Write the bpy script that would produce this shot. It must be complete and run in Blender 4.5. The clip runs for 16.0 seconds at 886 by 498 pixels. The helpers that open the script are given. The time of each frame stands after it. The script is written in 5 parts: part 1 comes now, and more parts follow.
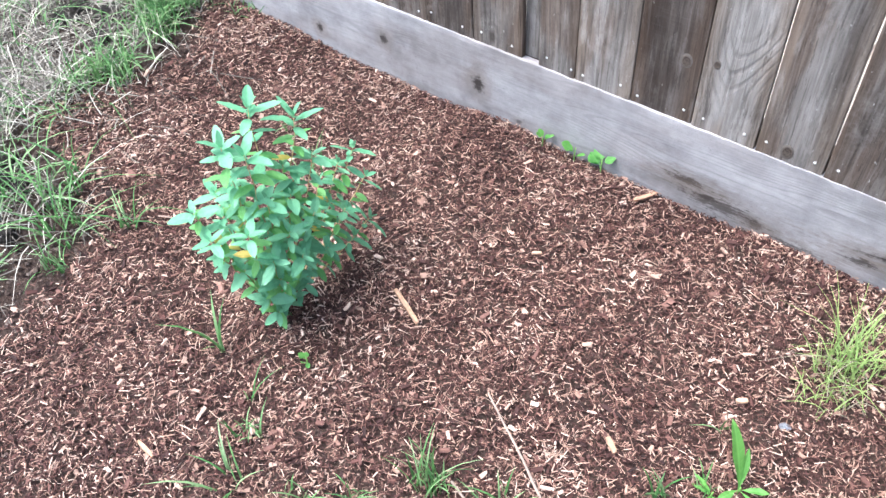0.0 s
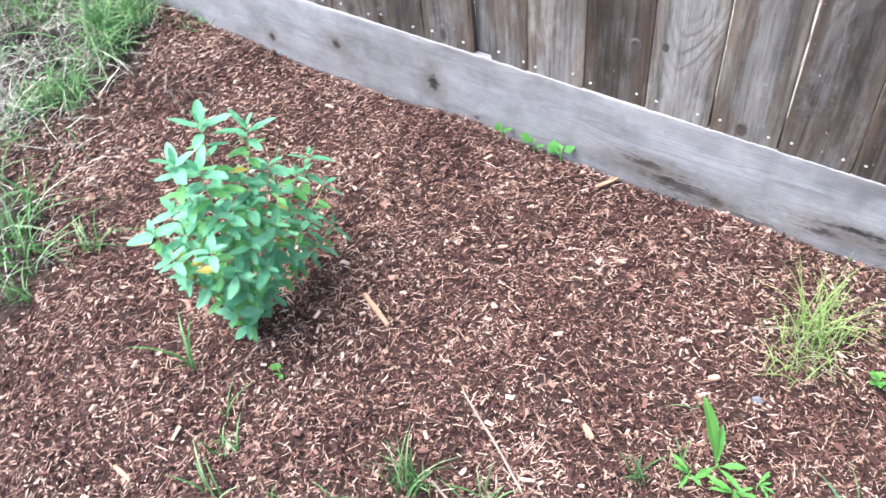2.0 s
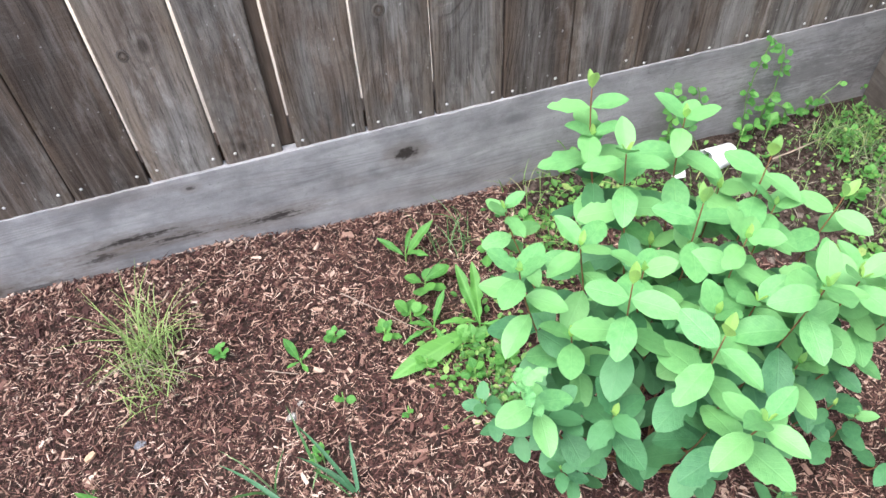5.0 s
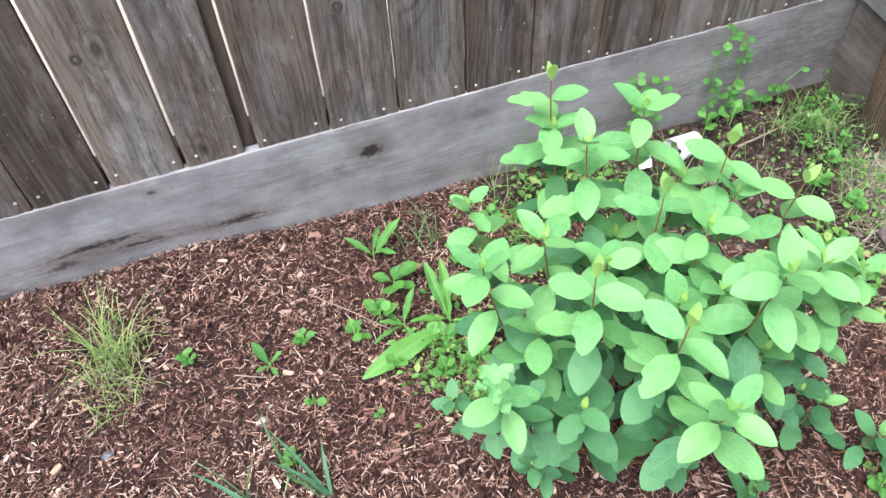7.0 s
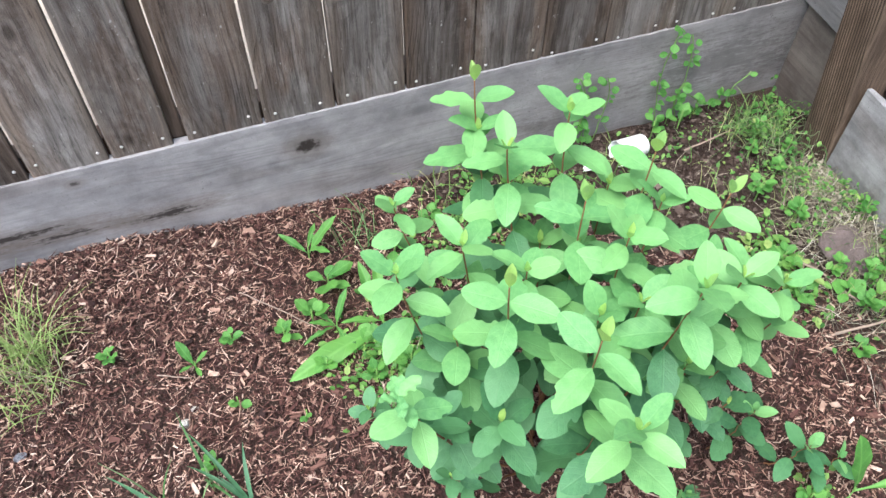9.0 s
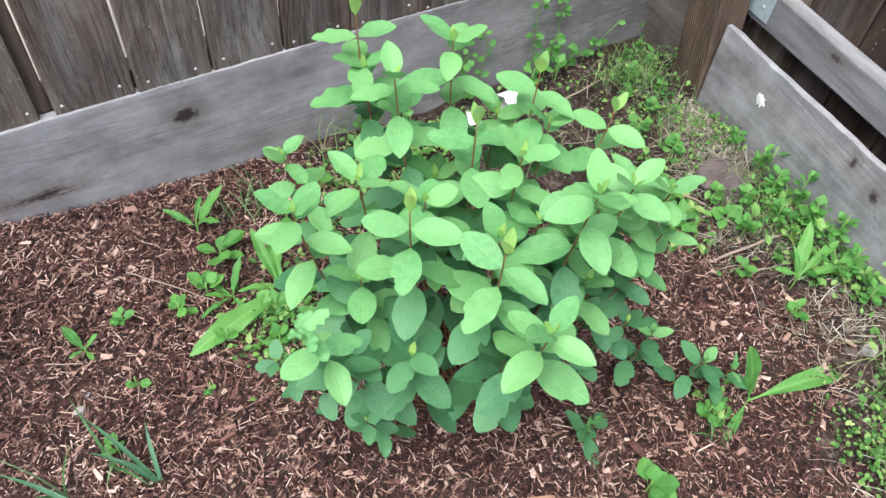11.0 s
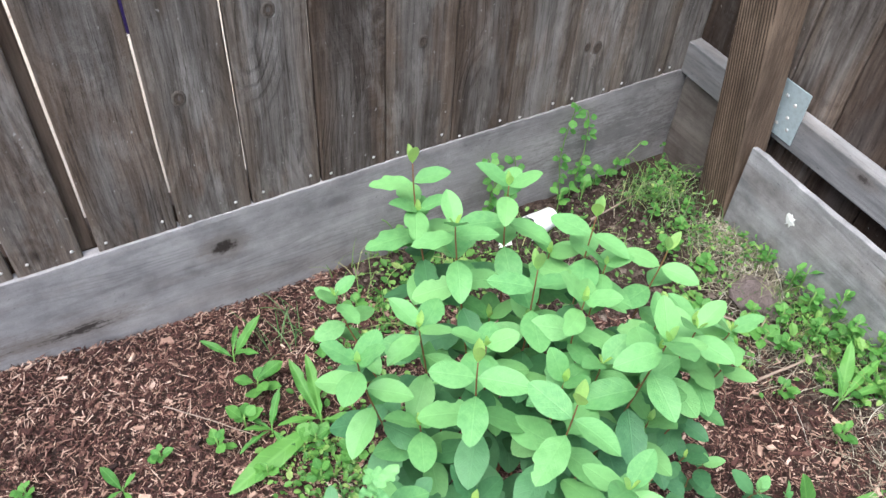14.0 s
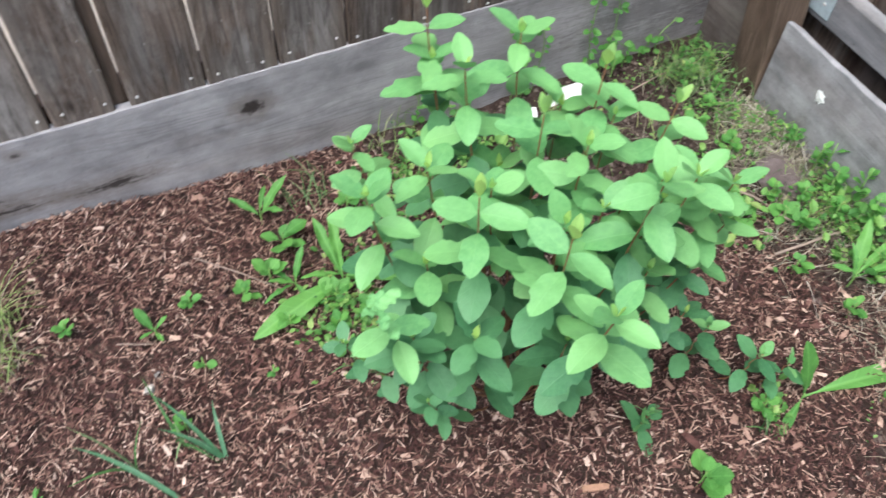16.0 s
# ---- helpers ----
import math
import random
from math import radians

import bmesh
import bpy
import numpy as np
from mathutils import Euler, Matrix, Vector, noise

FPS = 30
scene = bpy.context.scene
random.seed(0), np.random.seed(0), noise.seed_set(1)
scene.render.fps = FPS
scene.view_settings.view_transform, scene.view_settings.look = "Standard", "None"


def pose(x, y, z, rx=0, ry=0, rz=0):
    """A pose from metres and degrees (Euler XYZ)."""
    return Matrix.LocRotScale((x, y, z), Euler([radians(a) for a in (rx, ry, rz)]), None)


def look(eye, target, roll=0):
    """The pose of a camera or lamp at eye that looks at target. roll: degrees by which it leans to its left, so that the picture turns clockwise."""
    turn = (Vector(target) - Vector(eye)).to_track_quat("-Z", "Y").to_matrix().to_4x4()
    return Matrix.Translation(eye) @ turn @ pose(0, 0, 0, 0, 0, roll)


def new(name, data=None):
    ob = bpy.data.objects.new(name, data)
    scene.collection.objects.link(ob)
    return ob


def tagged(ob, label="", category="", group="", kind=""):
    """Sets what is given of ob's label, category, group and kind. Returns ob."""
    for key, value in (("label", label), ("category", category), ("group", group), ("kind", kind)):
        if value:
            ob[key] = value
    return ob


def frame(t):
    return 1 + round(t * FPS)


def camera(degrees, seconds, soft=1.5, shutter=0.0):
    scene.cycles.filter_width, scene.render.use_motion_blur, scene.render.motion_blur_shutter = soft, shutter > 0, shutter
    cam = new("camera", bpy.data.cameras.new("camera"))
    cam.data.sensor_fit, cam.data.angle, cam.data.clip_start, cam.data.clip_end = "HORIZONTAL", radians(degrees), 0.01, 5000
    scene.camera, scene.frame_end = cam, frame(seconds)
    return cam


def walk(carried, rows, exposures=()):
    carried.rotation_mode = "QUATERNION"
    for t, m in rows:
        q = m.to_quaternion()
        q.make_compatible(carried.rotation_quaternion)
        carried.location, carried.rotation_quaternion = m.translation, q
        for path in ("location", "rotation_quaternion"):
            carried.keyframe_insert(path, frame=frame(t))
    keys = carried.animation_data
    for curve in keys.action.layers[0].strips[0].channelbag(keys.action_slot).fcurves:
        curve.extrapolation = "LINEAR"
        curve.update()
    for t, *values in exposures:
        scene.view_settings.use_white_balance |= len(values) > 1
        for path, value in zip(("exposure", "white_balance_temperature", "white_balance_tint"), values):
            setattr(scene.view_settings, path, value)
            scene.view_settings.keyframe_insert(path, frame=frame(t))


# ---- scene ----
cam = camera(56.0, 16.0, shutter=0.4)
EXPOSURES = [(0, 1.87, 5650, 10), (2, 1.9, 5650, 10), (3, 2.06, 5700, 10), (3.5, 1.64, 5750, 10), (4, 1.52, 5800, 10), (5, 1.36, 5800, 10), (8, 1.34, 5800, 10), (10.5, 1.05, 5800, 10), (14.8, 1.13, 5800, 10), (16, 0.98, 5800, 10)]
PATH = [
    (0, (-0.818, -1.38, 1.425), (-1.69, -0.37, -0.065), -4.4),
    (0.5, (-0.818, -1.378, 1.417), (-1.68, -0.365, -0.076), -4.6),
    (1, (-0.818, -1.375, 1.422), (-1.671, -0.373, -0.084), -5.0),
    (1.5, (-0.814, -1.377, 1.417), (-1.668, -0.371, -0.087), -5.7),
    (2, (-0.793, -1.363, 1.422), (-1.625, -0.325, -0.071), -7.1),
    (2.5, (-0.757, -1.34, 1.415), (-1.473, -0.208, -0.07), -7.2),
    (3, (-0.704, -1.297, 1.417), (-1.191, -0.065, -0.08), -6.1),
    (3.5, (-0.622, -1.269, 1.431), (-0.749, 0.017, -0.095), -3.6),
    (4, (-0.518, -1.231, 1.413), (-0.352, 0.0, -0.155), -2.0),
    (4.5, (-0.459, -1.209, 1.424), (-0.202, -0.02, -0.163), -3.5),
    (5, (-0.45, -1.205, 1.425), (-0.154, -0.024, -0.162), -3.7),
    (7.5, (-0.411, -1.198, 1.413), (-0.066, -0.049, -0.186), -3.4),
    (8, (-0.371, -1.191, 1.408), (-0.016, -0.051, -0.196), -2.5),
    (8.2, (-0.354, -1.188, 1.403), (0.021, -0.054, -0.201), -1.0),
    (10.3, (-0.354, -1.206, 1.384), (0.118, -0.115, -0.225), 0.3),
    (10.5, (-0.366, -1.221, 1.378), (0.177, -0.153, -0.224), 1.8),
    (11, (-0.386, -1.237, 1.343), (0.258, -0.235, -0.265), 5.7),
    (11.5, (-0.418, -1.237, 1.357), (0.231, -0.233, -0.246), 6.0),
    (12, (-0.404, -1.222, 1.357), (0.267, -0.203, -0.228), 6.2),
    (12.5, (-0.402, -1.219, 1.357), (0.283, -0.202, -0.223), 7.0),
    (13, (-0.399, -1.224, 1.358), (0.298, -0.206, -0.216), 7.1),
    (13.5, (-0.42, -1.182, 1.375), (0.287, -0.082, -0.138), 6.3),
    (14, (-0.431, -1.161, 1.378), (0.291, -0.001, -0.083), 4.0),
    (14.5, (-0.403, -1.153, 1.376), (0.351, -0.025, -0.093), 3.7),
    (15, (-0.371, -1.198, 1.367), (0.337, -0.112, -0.156), 2.1),
    (15.5, (-0.378, -1.239, 1.375), (0.269, -0.197, -0.205), 2.2),
    (16, (-0.429, -1.253, 1.355), (0.127, -0.205, -0.255), 2.8),
]
walk(cam, [(t, look(eye, target, roll)) for t, eye, target, roll in PATH], EXPOSURES)

# ---- world, sun ----
SUN_ELEV, SUN_TURN = 69.0, 240.0
world = bpy.data.worlds.new("overcast_sky")
scene.world = world
world.use_nodes = True
wn = world.node_tree
sky = wn.nodes.new("ShaderNodeTexSky")
sky.sky_type = "NISHITA"
sky.sun_disc = False
sky.sun_elevation = radians(SUN_ELEV)
sky.sun_rotation = radians(SUN_TURN)
sky.air_density, sky.dust_density, sky.ozone_density = 1.6, 6.0, 0.6
wn.links.new(sky.outputs[0], wn.nodes["Background"].inputs[0])
wn.nodes["Background"].inputs[1].default_value = 0.135
sun_data = bpy.data.lights.new("sun", "SUN")
sun_data.energy, sun_data.angle, sun_data.color = 1.9, radians(44), (1.0, 0.97, 0.93)
sun = new("sun", sun_data)
sun.matrix_world = look((-2.3, -1.3, 7.0), (0, 0, 0))


# ---- materials ----
class Nodes:
    """Short hand for building a node material."""

    def __init__(self, name):
        self.mat = bpy.data.materials.new(name)
        self.mat.use_nodes = True
        self.tree = self.mat.node_tree
        self.bsdf = self.tree.nodes["Principled BSDF"]
        self.out = self.tree.nodes["Material Output"]

    def add(self, kind, **inputs):
        node = self.tree.nodes.new(kind)
        for key, value in inputs.items():
            self.put(node.inputs[key.replace("_", " ")], value)
        return node

    def put(self, socket, value):
        if isinstance(value, bpy.types.NodeSocket):
            self.tree.links.new(value, socket)
        else:
            socket.default_value = value

    def math(self, op, a, b=0.0, clamp=False):
        n = self.tree.nodes.new("ShaderNodeMath")
        n.operation, n.use_clamp = op, clamp
        self.put(n.inputs[0], a)
        self.put(n.inputs[1], b)
        return n.outputs[0]

    def vmath(self, op, a, b=(0, 0, 0)):
        n = self.tree.nodes.new("ShaderNodeVectorMath")
        n.operation = op
        self.put(n.inputs[0], a)
        self.put(n.inputs[1], b)
        return n.outputs["Value"] if op in ("LENGTH", "DISTANCE", "DOT_PRODUCT") else n.outputs[0]

    def coords(self, kind="Object"):
        return self.tree.nodes.new("ShaderNodeTexCoord").outputs[kind]

    def ramp(self, fac, stops, mode="LINEAR"):
        n = self.tree.nodes.new("ShaderNodeValToRGB")
        n.color_ramp.interpolation = mode
        el = n.color_ramp.elements
        while len(el) < len(stops):
            el.new(0.5)
        for e, (p, c) in zip(el, stops):
            e.position, e.color = p, (*c, 1) if len(c) == 3 else c
        self.put(n.inputs[0], fac)
        return n.outputs[0]

    def mix(self, fac, a, b, blend="MIX"):
        n = self.tree.nodes.new("ShaderNodeMix")
        n.data_type, n.blend_type = "RGBA", blend
        self.put(n.inputs[0], fac)
        self.put(n.inputs[6], a if isinstance(a, bpy.types.NodeSocket) else (*a, 1))
        self.put(n.inputs[7], b if isinstance(b, bpy.types.NodeSocket) else (*b, 1))
        return n.outputs[2]

    def noise(self, vec, scale, detail=4.0, rough=0.55, distort=0.0):
        n = self.add("ShaderNodeTexNoise", Vector=vec, Scale=scale, Detail=detail, Roughness=rough, Distortion=distort)
        return n.outputs[0]

    def scaled(self, vec, s):
        return self.vmath("MULTIPLY", vec, s)

    def smooth(self, v, a, b):
        n = self.tree.nodes.new("ShaderNodeMapRange")
        n.interpolation_type = "SMOOTHSTEP"
        self.put(n.inputs[0], v)
        n.inputs[1].default_value, n.inputs[2].default_value = a, b
        return n.outputs[0]

    def bump(self, height, strength, distance):
        n = self.add("ShaderNodeBump", Height=height, Strength=strength, Distance=distance)
        self.put(self.bsdf.inputs["Normal"], n.outputs[0])

    def finish(self, color, rough, spec=0.3):
        self.put(self.bsdf.inputs["Base Color"], color)
        self.put(self.bsdf.inputs["Roughness"], rough)
        self.bsdf.inputs["Specular IOR Level"].default_value = spec
        return self.mat


def wood(name, low, high, along="z", spots=(), streak=1.0, vary=0.6, wild=True, toned=False, ring=0.2, relief=0.5, edges=0.0, ridges=0.0, flow=0.0):
    """Weathered boards: long streaks, broad stains, wandering grain and knots."""
    n = Nodes(name)
    rnd = n.tree.nodes.new("ShaderNodeObjectInfo").outputs["Random"]
    place = n.coords()
    shift = n.vmath("ADD", place, n.scaled(n.add("ShaderNodeCombineXYZ", X=rnd, Y=rnd, Z=rnd).outputs[0], (17.0, 9.0, 31.0)))
    fine_s, mid_s, stain_s = {"z": ((210, 210, 5), (52, 52, 2.2), (15, 15, 4.0)), "x": ((11, 170, 170), (3.2, 38, 38), (3.0, 12, 12)),
                              "y": ((170, 11, 170), (38, 3.2, 38), (12, 3.0, 12))}[along]
    wander = n.scaled(n.add("ShaderNodeTexNoise", Vector=shift, Scale=3.2, Detail=2.0).outputs[1], (0.022, 0.022, 0.022))
    bent = n.vmath("ADD", shift, wander)
    fine = n.noise(n.scaled(bent, fine_s), 1.0, 3.0, 0.6)
    mid = n.noise(n.scaled(bent, mid_s), 1.0, 4.0, 0.6, 0.6)
    stain = n.noise(n.scaled(shift, stain_s), 1.0, 5.0, 0.62)
    grain = n.math("ADD", n.math("MULTIPLY", fine, 0.45), n.math("MULTIPLY", mid, 0.55))
    lines = n.smooth(grain, 0.34, 0.60)
    own = n.add("ShaderNodeSeparateColor", Color=n.tree.nodes.new("ShaderNodeObjectInfo").outputs["Color"]).outputs[0] if toned else rnd
    tone = n.math("ADD", n.math("MULTIPLY", own, vary), n.math("MULTIPLY", n.smooth(stain, 0.28, 0.72), 1.0 - vary))
    if not vary:
        cloud = n.noise(shift, 11.0, 6.0, 0.65)
        tone = n.math("ADD", n.math("MULTIPLY", n.smooth(cloud, 0.3, 0.7), 0.55), n.math("MULTIPLY", n.smooth(stain, 0.3, 0.7), 0.45))
    body = n.mix(tone, low, high)
    hue = n.noise(n.scaled(shift, tuple(v * 0.6 for v in stain_s)), 1.0, 4.0, 0.6)
    if toned:
        body = n.mix(n.smooth(own, 0.0, 0.3), n.mix(1.0, body, (0.55, 0.5, 0.47), "MULTIPLY"), body)
    warm_tone = (high[0] * 0.48, high[1] * 0.34, high[2] * 0.25)
    body = n.mix(n.math("MULTIPLY", n.smooth(hue, 0.47, 0.6), 0.8 * max(vary, 0.2)), body, n.mix(n.smooth(own, 0.0, 0.45), (0.06, 0.038, 0.027), warm_tone) if toned else warm_tone)
    parts_xyz = n.add("ShaderNodeSeparateXYZ", Vector=place).outputs
    across = {"z": parts_xyz[0], "x": parts_xyz[2], "y": parts_xyz[2]}[along]
    heart = n.math("MULTIPLY", n.math("SUBTRACT", rnd, 0.5), 0.09) if along == "z" else 0.11
    slow_s = {"z": (3.0, 3.0, 1.5), "x": (1.5, 3.0, 3.0), "y": (3.0, 1.5, 3.0)}[along]
    depth_in = n.math("MULTIPLY", n.noise(n.scaled(shift, slow_s), 1.0, 2.0, 0.45), 0.22)
    off_heart = n.math("SUBTRACT", across, heart)
    radius = n.math("SQRT", n.math("ADD", n.math("MULTIPLY", off_heart, off_heart), n.math("MULTIPLY", depth_in, depth_in)))
    radius = n.math("ADD", radius, n.math("MULTIPLY", mid, 0.006))
    rings = n.smooth(n.math("SINE", n.math("MULTIPLY", radius, 760.0 if along == "z" else 700.0)), 0.1, 1.0)
    rings = n.math("MULTIPLY", rings, n.smooth(n.noise(n.scaled(shift, slow_s), 2.2, 2.0), 0.4, 0.62))
    dark = tuple(c * 0.42 for c in low)
    # Warm tone along both margins: weathering, with sunlit board edges put into the colour.
    if edges:
        rim = n.math("ADD", n.math("ABSOLUTE", across), n.math("MULTIPLY", n.math("SUBTRACT", stain, 0.5), 0.07))
        body = n.mix(n.math("MULTIPLY", n.smooth(rim, 0.028, 0.066), edges), body, n.mix(own, (0.10, 0.062, 0.04), (0.30, 0.235, 0.175)))
    color = n.mix(n.math("MULTIPLY", n.math("SUBTRACT", 1.0, lines), 0.58 * streak), body, dark)
    color = n.mix(n.math("MULTIPLY", rings, ring * streak), color, dark)
    pale = n.smooth(n.noise(n.scaled(bent, tuple(v * 0.55 for v in fine_s)), 1.0, 2.0), 0.56, 0.72)
    color = n.mix(n.math("MULTIPLY", pale, 0.1 * min(1.0, streak)), color, tuple(min(1.0, c * 1.5 + 0.03) for c in high))
    crack = n.smooth(n.noise(n.scaled(bent, tuple(v * 0.55 if v > 20 else v * 0.3 for v in fine_s)), 1.0, 3.0, 0.6), 0.62, 0.70)
    color = n.mix(n.math("MULTIPLY", crack, 0.4 * min(1.0, streak)), color, tuple(c * 0.25 for c in low))
    if ridges:
        straight = n.math("SUBTRACT", parts_xyz[1], n.math("MULTIPLY", parts_xyz[2], 0.065))
        lane = n.math("ADD", n.math("ADD", n.math("MULTIPLY", straight, 980.0), n.math("MULTIPLY", parts_xyz[0], 620.0)), n.math("MULTIPLY", n.noise(n.scaled(shift, (10.0, 10.0, 2.2)), 1.0, 3.0, 0.5), 13.0))
        # Groove colour fades on y faces, partly putting their brighter light into the colour.
        facing = n.math("ABSOLUTE", n.add("ShaderNodeSeparateXYZ", Vector=n.tree.nodes.new("ShaderNodeNewGeometry").outputs["Normal"]).outputs[0])
        groove = n.math("MULTIPLY", n.smooth(n.math("SINE", lane), -0.1, 0.55), n.math("ADD", 0.2, n.math("MULTIPLY", n.smooth(facing, 0.3, 0.8), 0.8)))
        color = n.mix(n.math("MULTIPLY", groove, ridges), color, dark)
        rings = n.math("ADD", rings, groove)
    if flow:
        level = n.noise(n.scaled(bent, {"x": (0.8, 9.0, 9.0), "y": (9.0, 0.8, 9.0), "z": (9.0, 9.0, 0.8)}[along]), 1.0, 1.5, 0.4)
        contour = n.smooth(n.math("SINE", n.math("ADD", n.math("MULTIPLY", level, 190.0), n.math("MULTIPLY", mid, 3.0))), 0.35, 0.95)
        contour = n.math("MULTIPLY", contour, n.smooth(n.noise(n.scaled(shift, {"x": (2.0, 9.0, 9.0), "y": (9.0, 2.0, 9.0), "z": (9.0, 9.0, 2.0)}[along]), 1.0, 3.0, 0.55), 0.46, 0.62))
        color = n.mix(n.math("MULTIPLY", contour, flow), color, dark)
        rings = n.math("ADD", rings, n.math("MULTIPLY", contour, 1.5))
        speck = n.smooth(n.noise(n.scaled(shift, {"x": (110.0, 190.0, 190.0), "y": (190.0, 110.0, 190.0), "z": (190.0, 190.0, 110.0)}[along]), 1.0, 3.0, 0.6), 0.64, 0.70)
        speck = n.math("MULTIPLY", speck, n.smooth(n.noise(shift, 7.0, 4.0, 0.6), 0.46, 0.62))
        color = n.mix(n.math("MULTIPLY", speck, 0.6), color, tuple(c * 0.3 for c in low))
    if wild:
        cell = {"z": (7.5, 0.01, 3.4), "x": (2.6, 0.01, 8.5), "y": (0.01, 2.6, 8.5)}[along]
        vor = n.tree.nodes.new("ShaderNodeTexVoronoi")
        n.put(vor.inputs["Vector"], n.scaled(bent, cell))
        vor.inputs["Scale"].default_value = 1.0
        near = vor.outputs["Distance"]
        knot = n.math("SUBTRACT", 1.0, n.smooth(near, 0.03, 0.10))
        bleach = n.math("MULTIPLY", n.math("SUBTRACT", 1.0, n.smooth(near, 0.14, 0.42)), n.smooth(n.noise(shift, 55.0, 4.0, 0.7), 0.42, 0.62))
        color = n.mix(n.math("MULTIPLY", bleach, 0.14), color, tuple(c * 1.05 for c in high))
        knot_ring = n.math("MULTIPLY", n.math("SUBTRACT", 1.0, n.smooth(near, 0.12, 0.34)),
                      n.smooth(n.math("SINE", n.math("MULTIPLY", near, 58.0)), -0.2, 0.9))
        color = n.mix(n.math("MULTIPLY", knot_ring, 0.22), color, dark)
        color = n.mix(n.math("MULTIPLY", knot, 0.6), color, tuple(c * 0.45 for c in low))
        worn = n.smooth(n.noise(n.scaled(bent, (26.0, 26.0, 7.0)), 1.0, 6.0, 0.7), 0.5, 0.66)
        color = n.mix(n.math("MULTIPLY", worn, n.math("ADD", 0.1, n.math("MULTIPLY", own, 0.32))), color, (high[0] * 1.25, high[1] * 1.25, high[2] * 1.25))
        saw = n.smooth(n.noise(n.scaled(shift, (9.0, 9.0, 330.0)), 1.0, 2.0, 0.5), 0.52, 0.7)
        color = n.mix(n.math("MULTIPLY", saw, 0.03), color, tuple(c * 1.2 for c in high))
        checks = n.smooth(n.noise(n.scaled(bent, (150.0, 150.0, 9.0)), 1.0, 5.0, 0.75), 0.572, 0.62)
        color = n.mix(n.math("MULTIPLY", checks, 0.42), color, tuple(c * 0.3 for c in low))
        fleck = n.smooth(n.noise(n.scaled(shift, (130.0, 130.0, 70.0)), 1.0, 2.0), 0.71, 0.76)
        color = n.mix(n.math("MULTIPLY", fleck, 0.6), color, (0.5, 0.49, 0.47))
        band = n.smooth(n.noise(n.scaled(bent, (34.0, 34.0, 0.8)), 1.0, 3.0, 0.5, 0.3), 0.42, 0.6)
        color = n.mix(n.math("MULTIPLY", band, 0.3), color, n.mix(1.0, color, (0.42, 0.38, 0.35), "MULTIPLY"))
        damp = n.smooth(n.noise(n.scaled(shift, (19.0, 19.0, 2.6)), 1.0, 5.0, 0.65), 0.5, 0.64)
        color = n.mix(n.math("MULTIPLY", damp, 0.5), color, n.mix(1.0, color, (0.40, 0.35, 0.31), "MULTIPLY"))
    for (px, pz, rx, rz, depth) in spots:
        sep = n.add("ShaderNodeSeparateXYZ", Vector=n.vmath("ADD", place, n.scaled(wander, (0.7, 0.7, 0.7)))).outputs
        a, b = (sep[0], sep[2]) if along != "y" else (sep[1], sep[2])
        off = 0.022 * 0.5 * 0.7
        u = n.math("DIVIDE", n.math("SUBTRACT", a, px + off), rx)
        v = n.math("DIVIDE", n.math("SUBTRACT", b, pz + off), rz)
        d = n.math("SQRT", n.math("ADD", n.math("MULTIPLY", u, u), n.math("MULTIPLY", v, v)))
        d = n.math("ADD", d, n.math("MULTIPLY", n.math("SUBTRACT", mid, 0.5), 0.9))
        d = n.math("ADD", d, n.math("MULTIPLY", n.math("SUBTRACT", n.noise(shift, 75.0, 5.0, 0.7), 0.5), 1.7))
        crumbled = n.noise(n.scaled(bent, {"x": (26.0, 60.0, 210.0), "y": (60.0, 26.0, 210.0), "z": (210.0, 60.0, 26.0)}[along]), 1.0, 5.0, 0.7)
        d = n.math("ADD", d, n.math("MULTIPLY", n.math("SUBTRACT", crumbled, 0.47), 3.2 if rx > 2.2 * rz else 0.5))
        hole = n.math("SUBTRACT", 1.0, n.smooth(d, 0.3, 1.0))
        color = n.mix(n.math("MULTIPLY", n.math("SUBTRACT", 1.0, n.smooth(d, 0.9, 2.6)), 0.45 * depth), color, (0.16, 0.125, 0.10))
        color = n.mix(n.math("MULTIPLY", hole, depth), color, (0.035, 0.028, 0.024))
        halo = n.math("MULTIPLY", n.math("SUBTRACT", 1.0, n.smooth(d, 1.0, 3.2)), n.smooth(n.math("SINE", n.math("MULTIPLY", d, 9.0)), -0.1, 1.0))
        color = n.mix(n.math("MULTIPLY", halo, 0.1), color, dark)
    grit = n.noise(shift, 420.0, 2.0)
    color = n.mix(n.math("MULTIPLY", n.smooth(grit, 0.45, 0.8), 0.25), color, dark)
    n.bump(n.math("ADD", n.math("ADD", grain, n.math("MULTIPLY", rings, -ring)), n.math("MULTIPLY", grit, 0.25)), relief, 0.004)
    return n.finish(color, 0.85, 0.2)


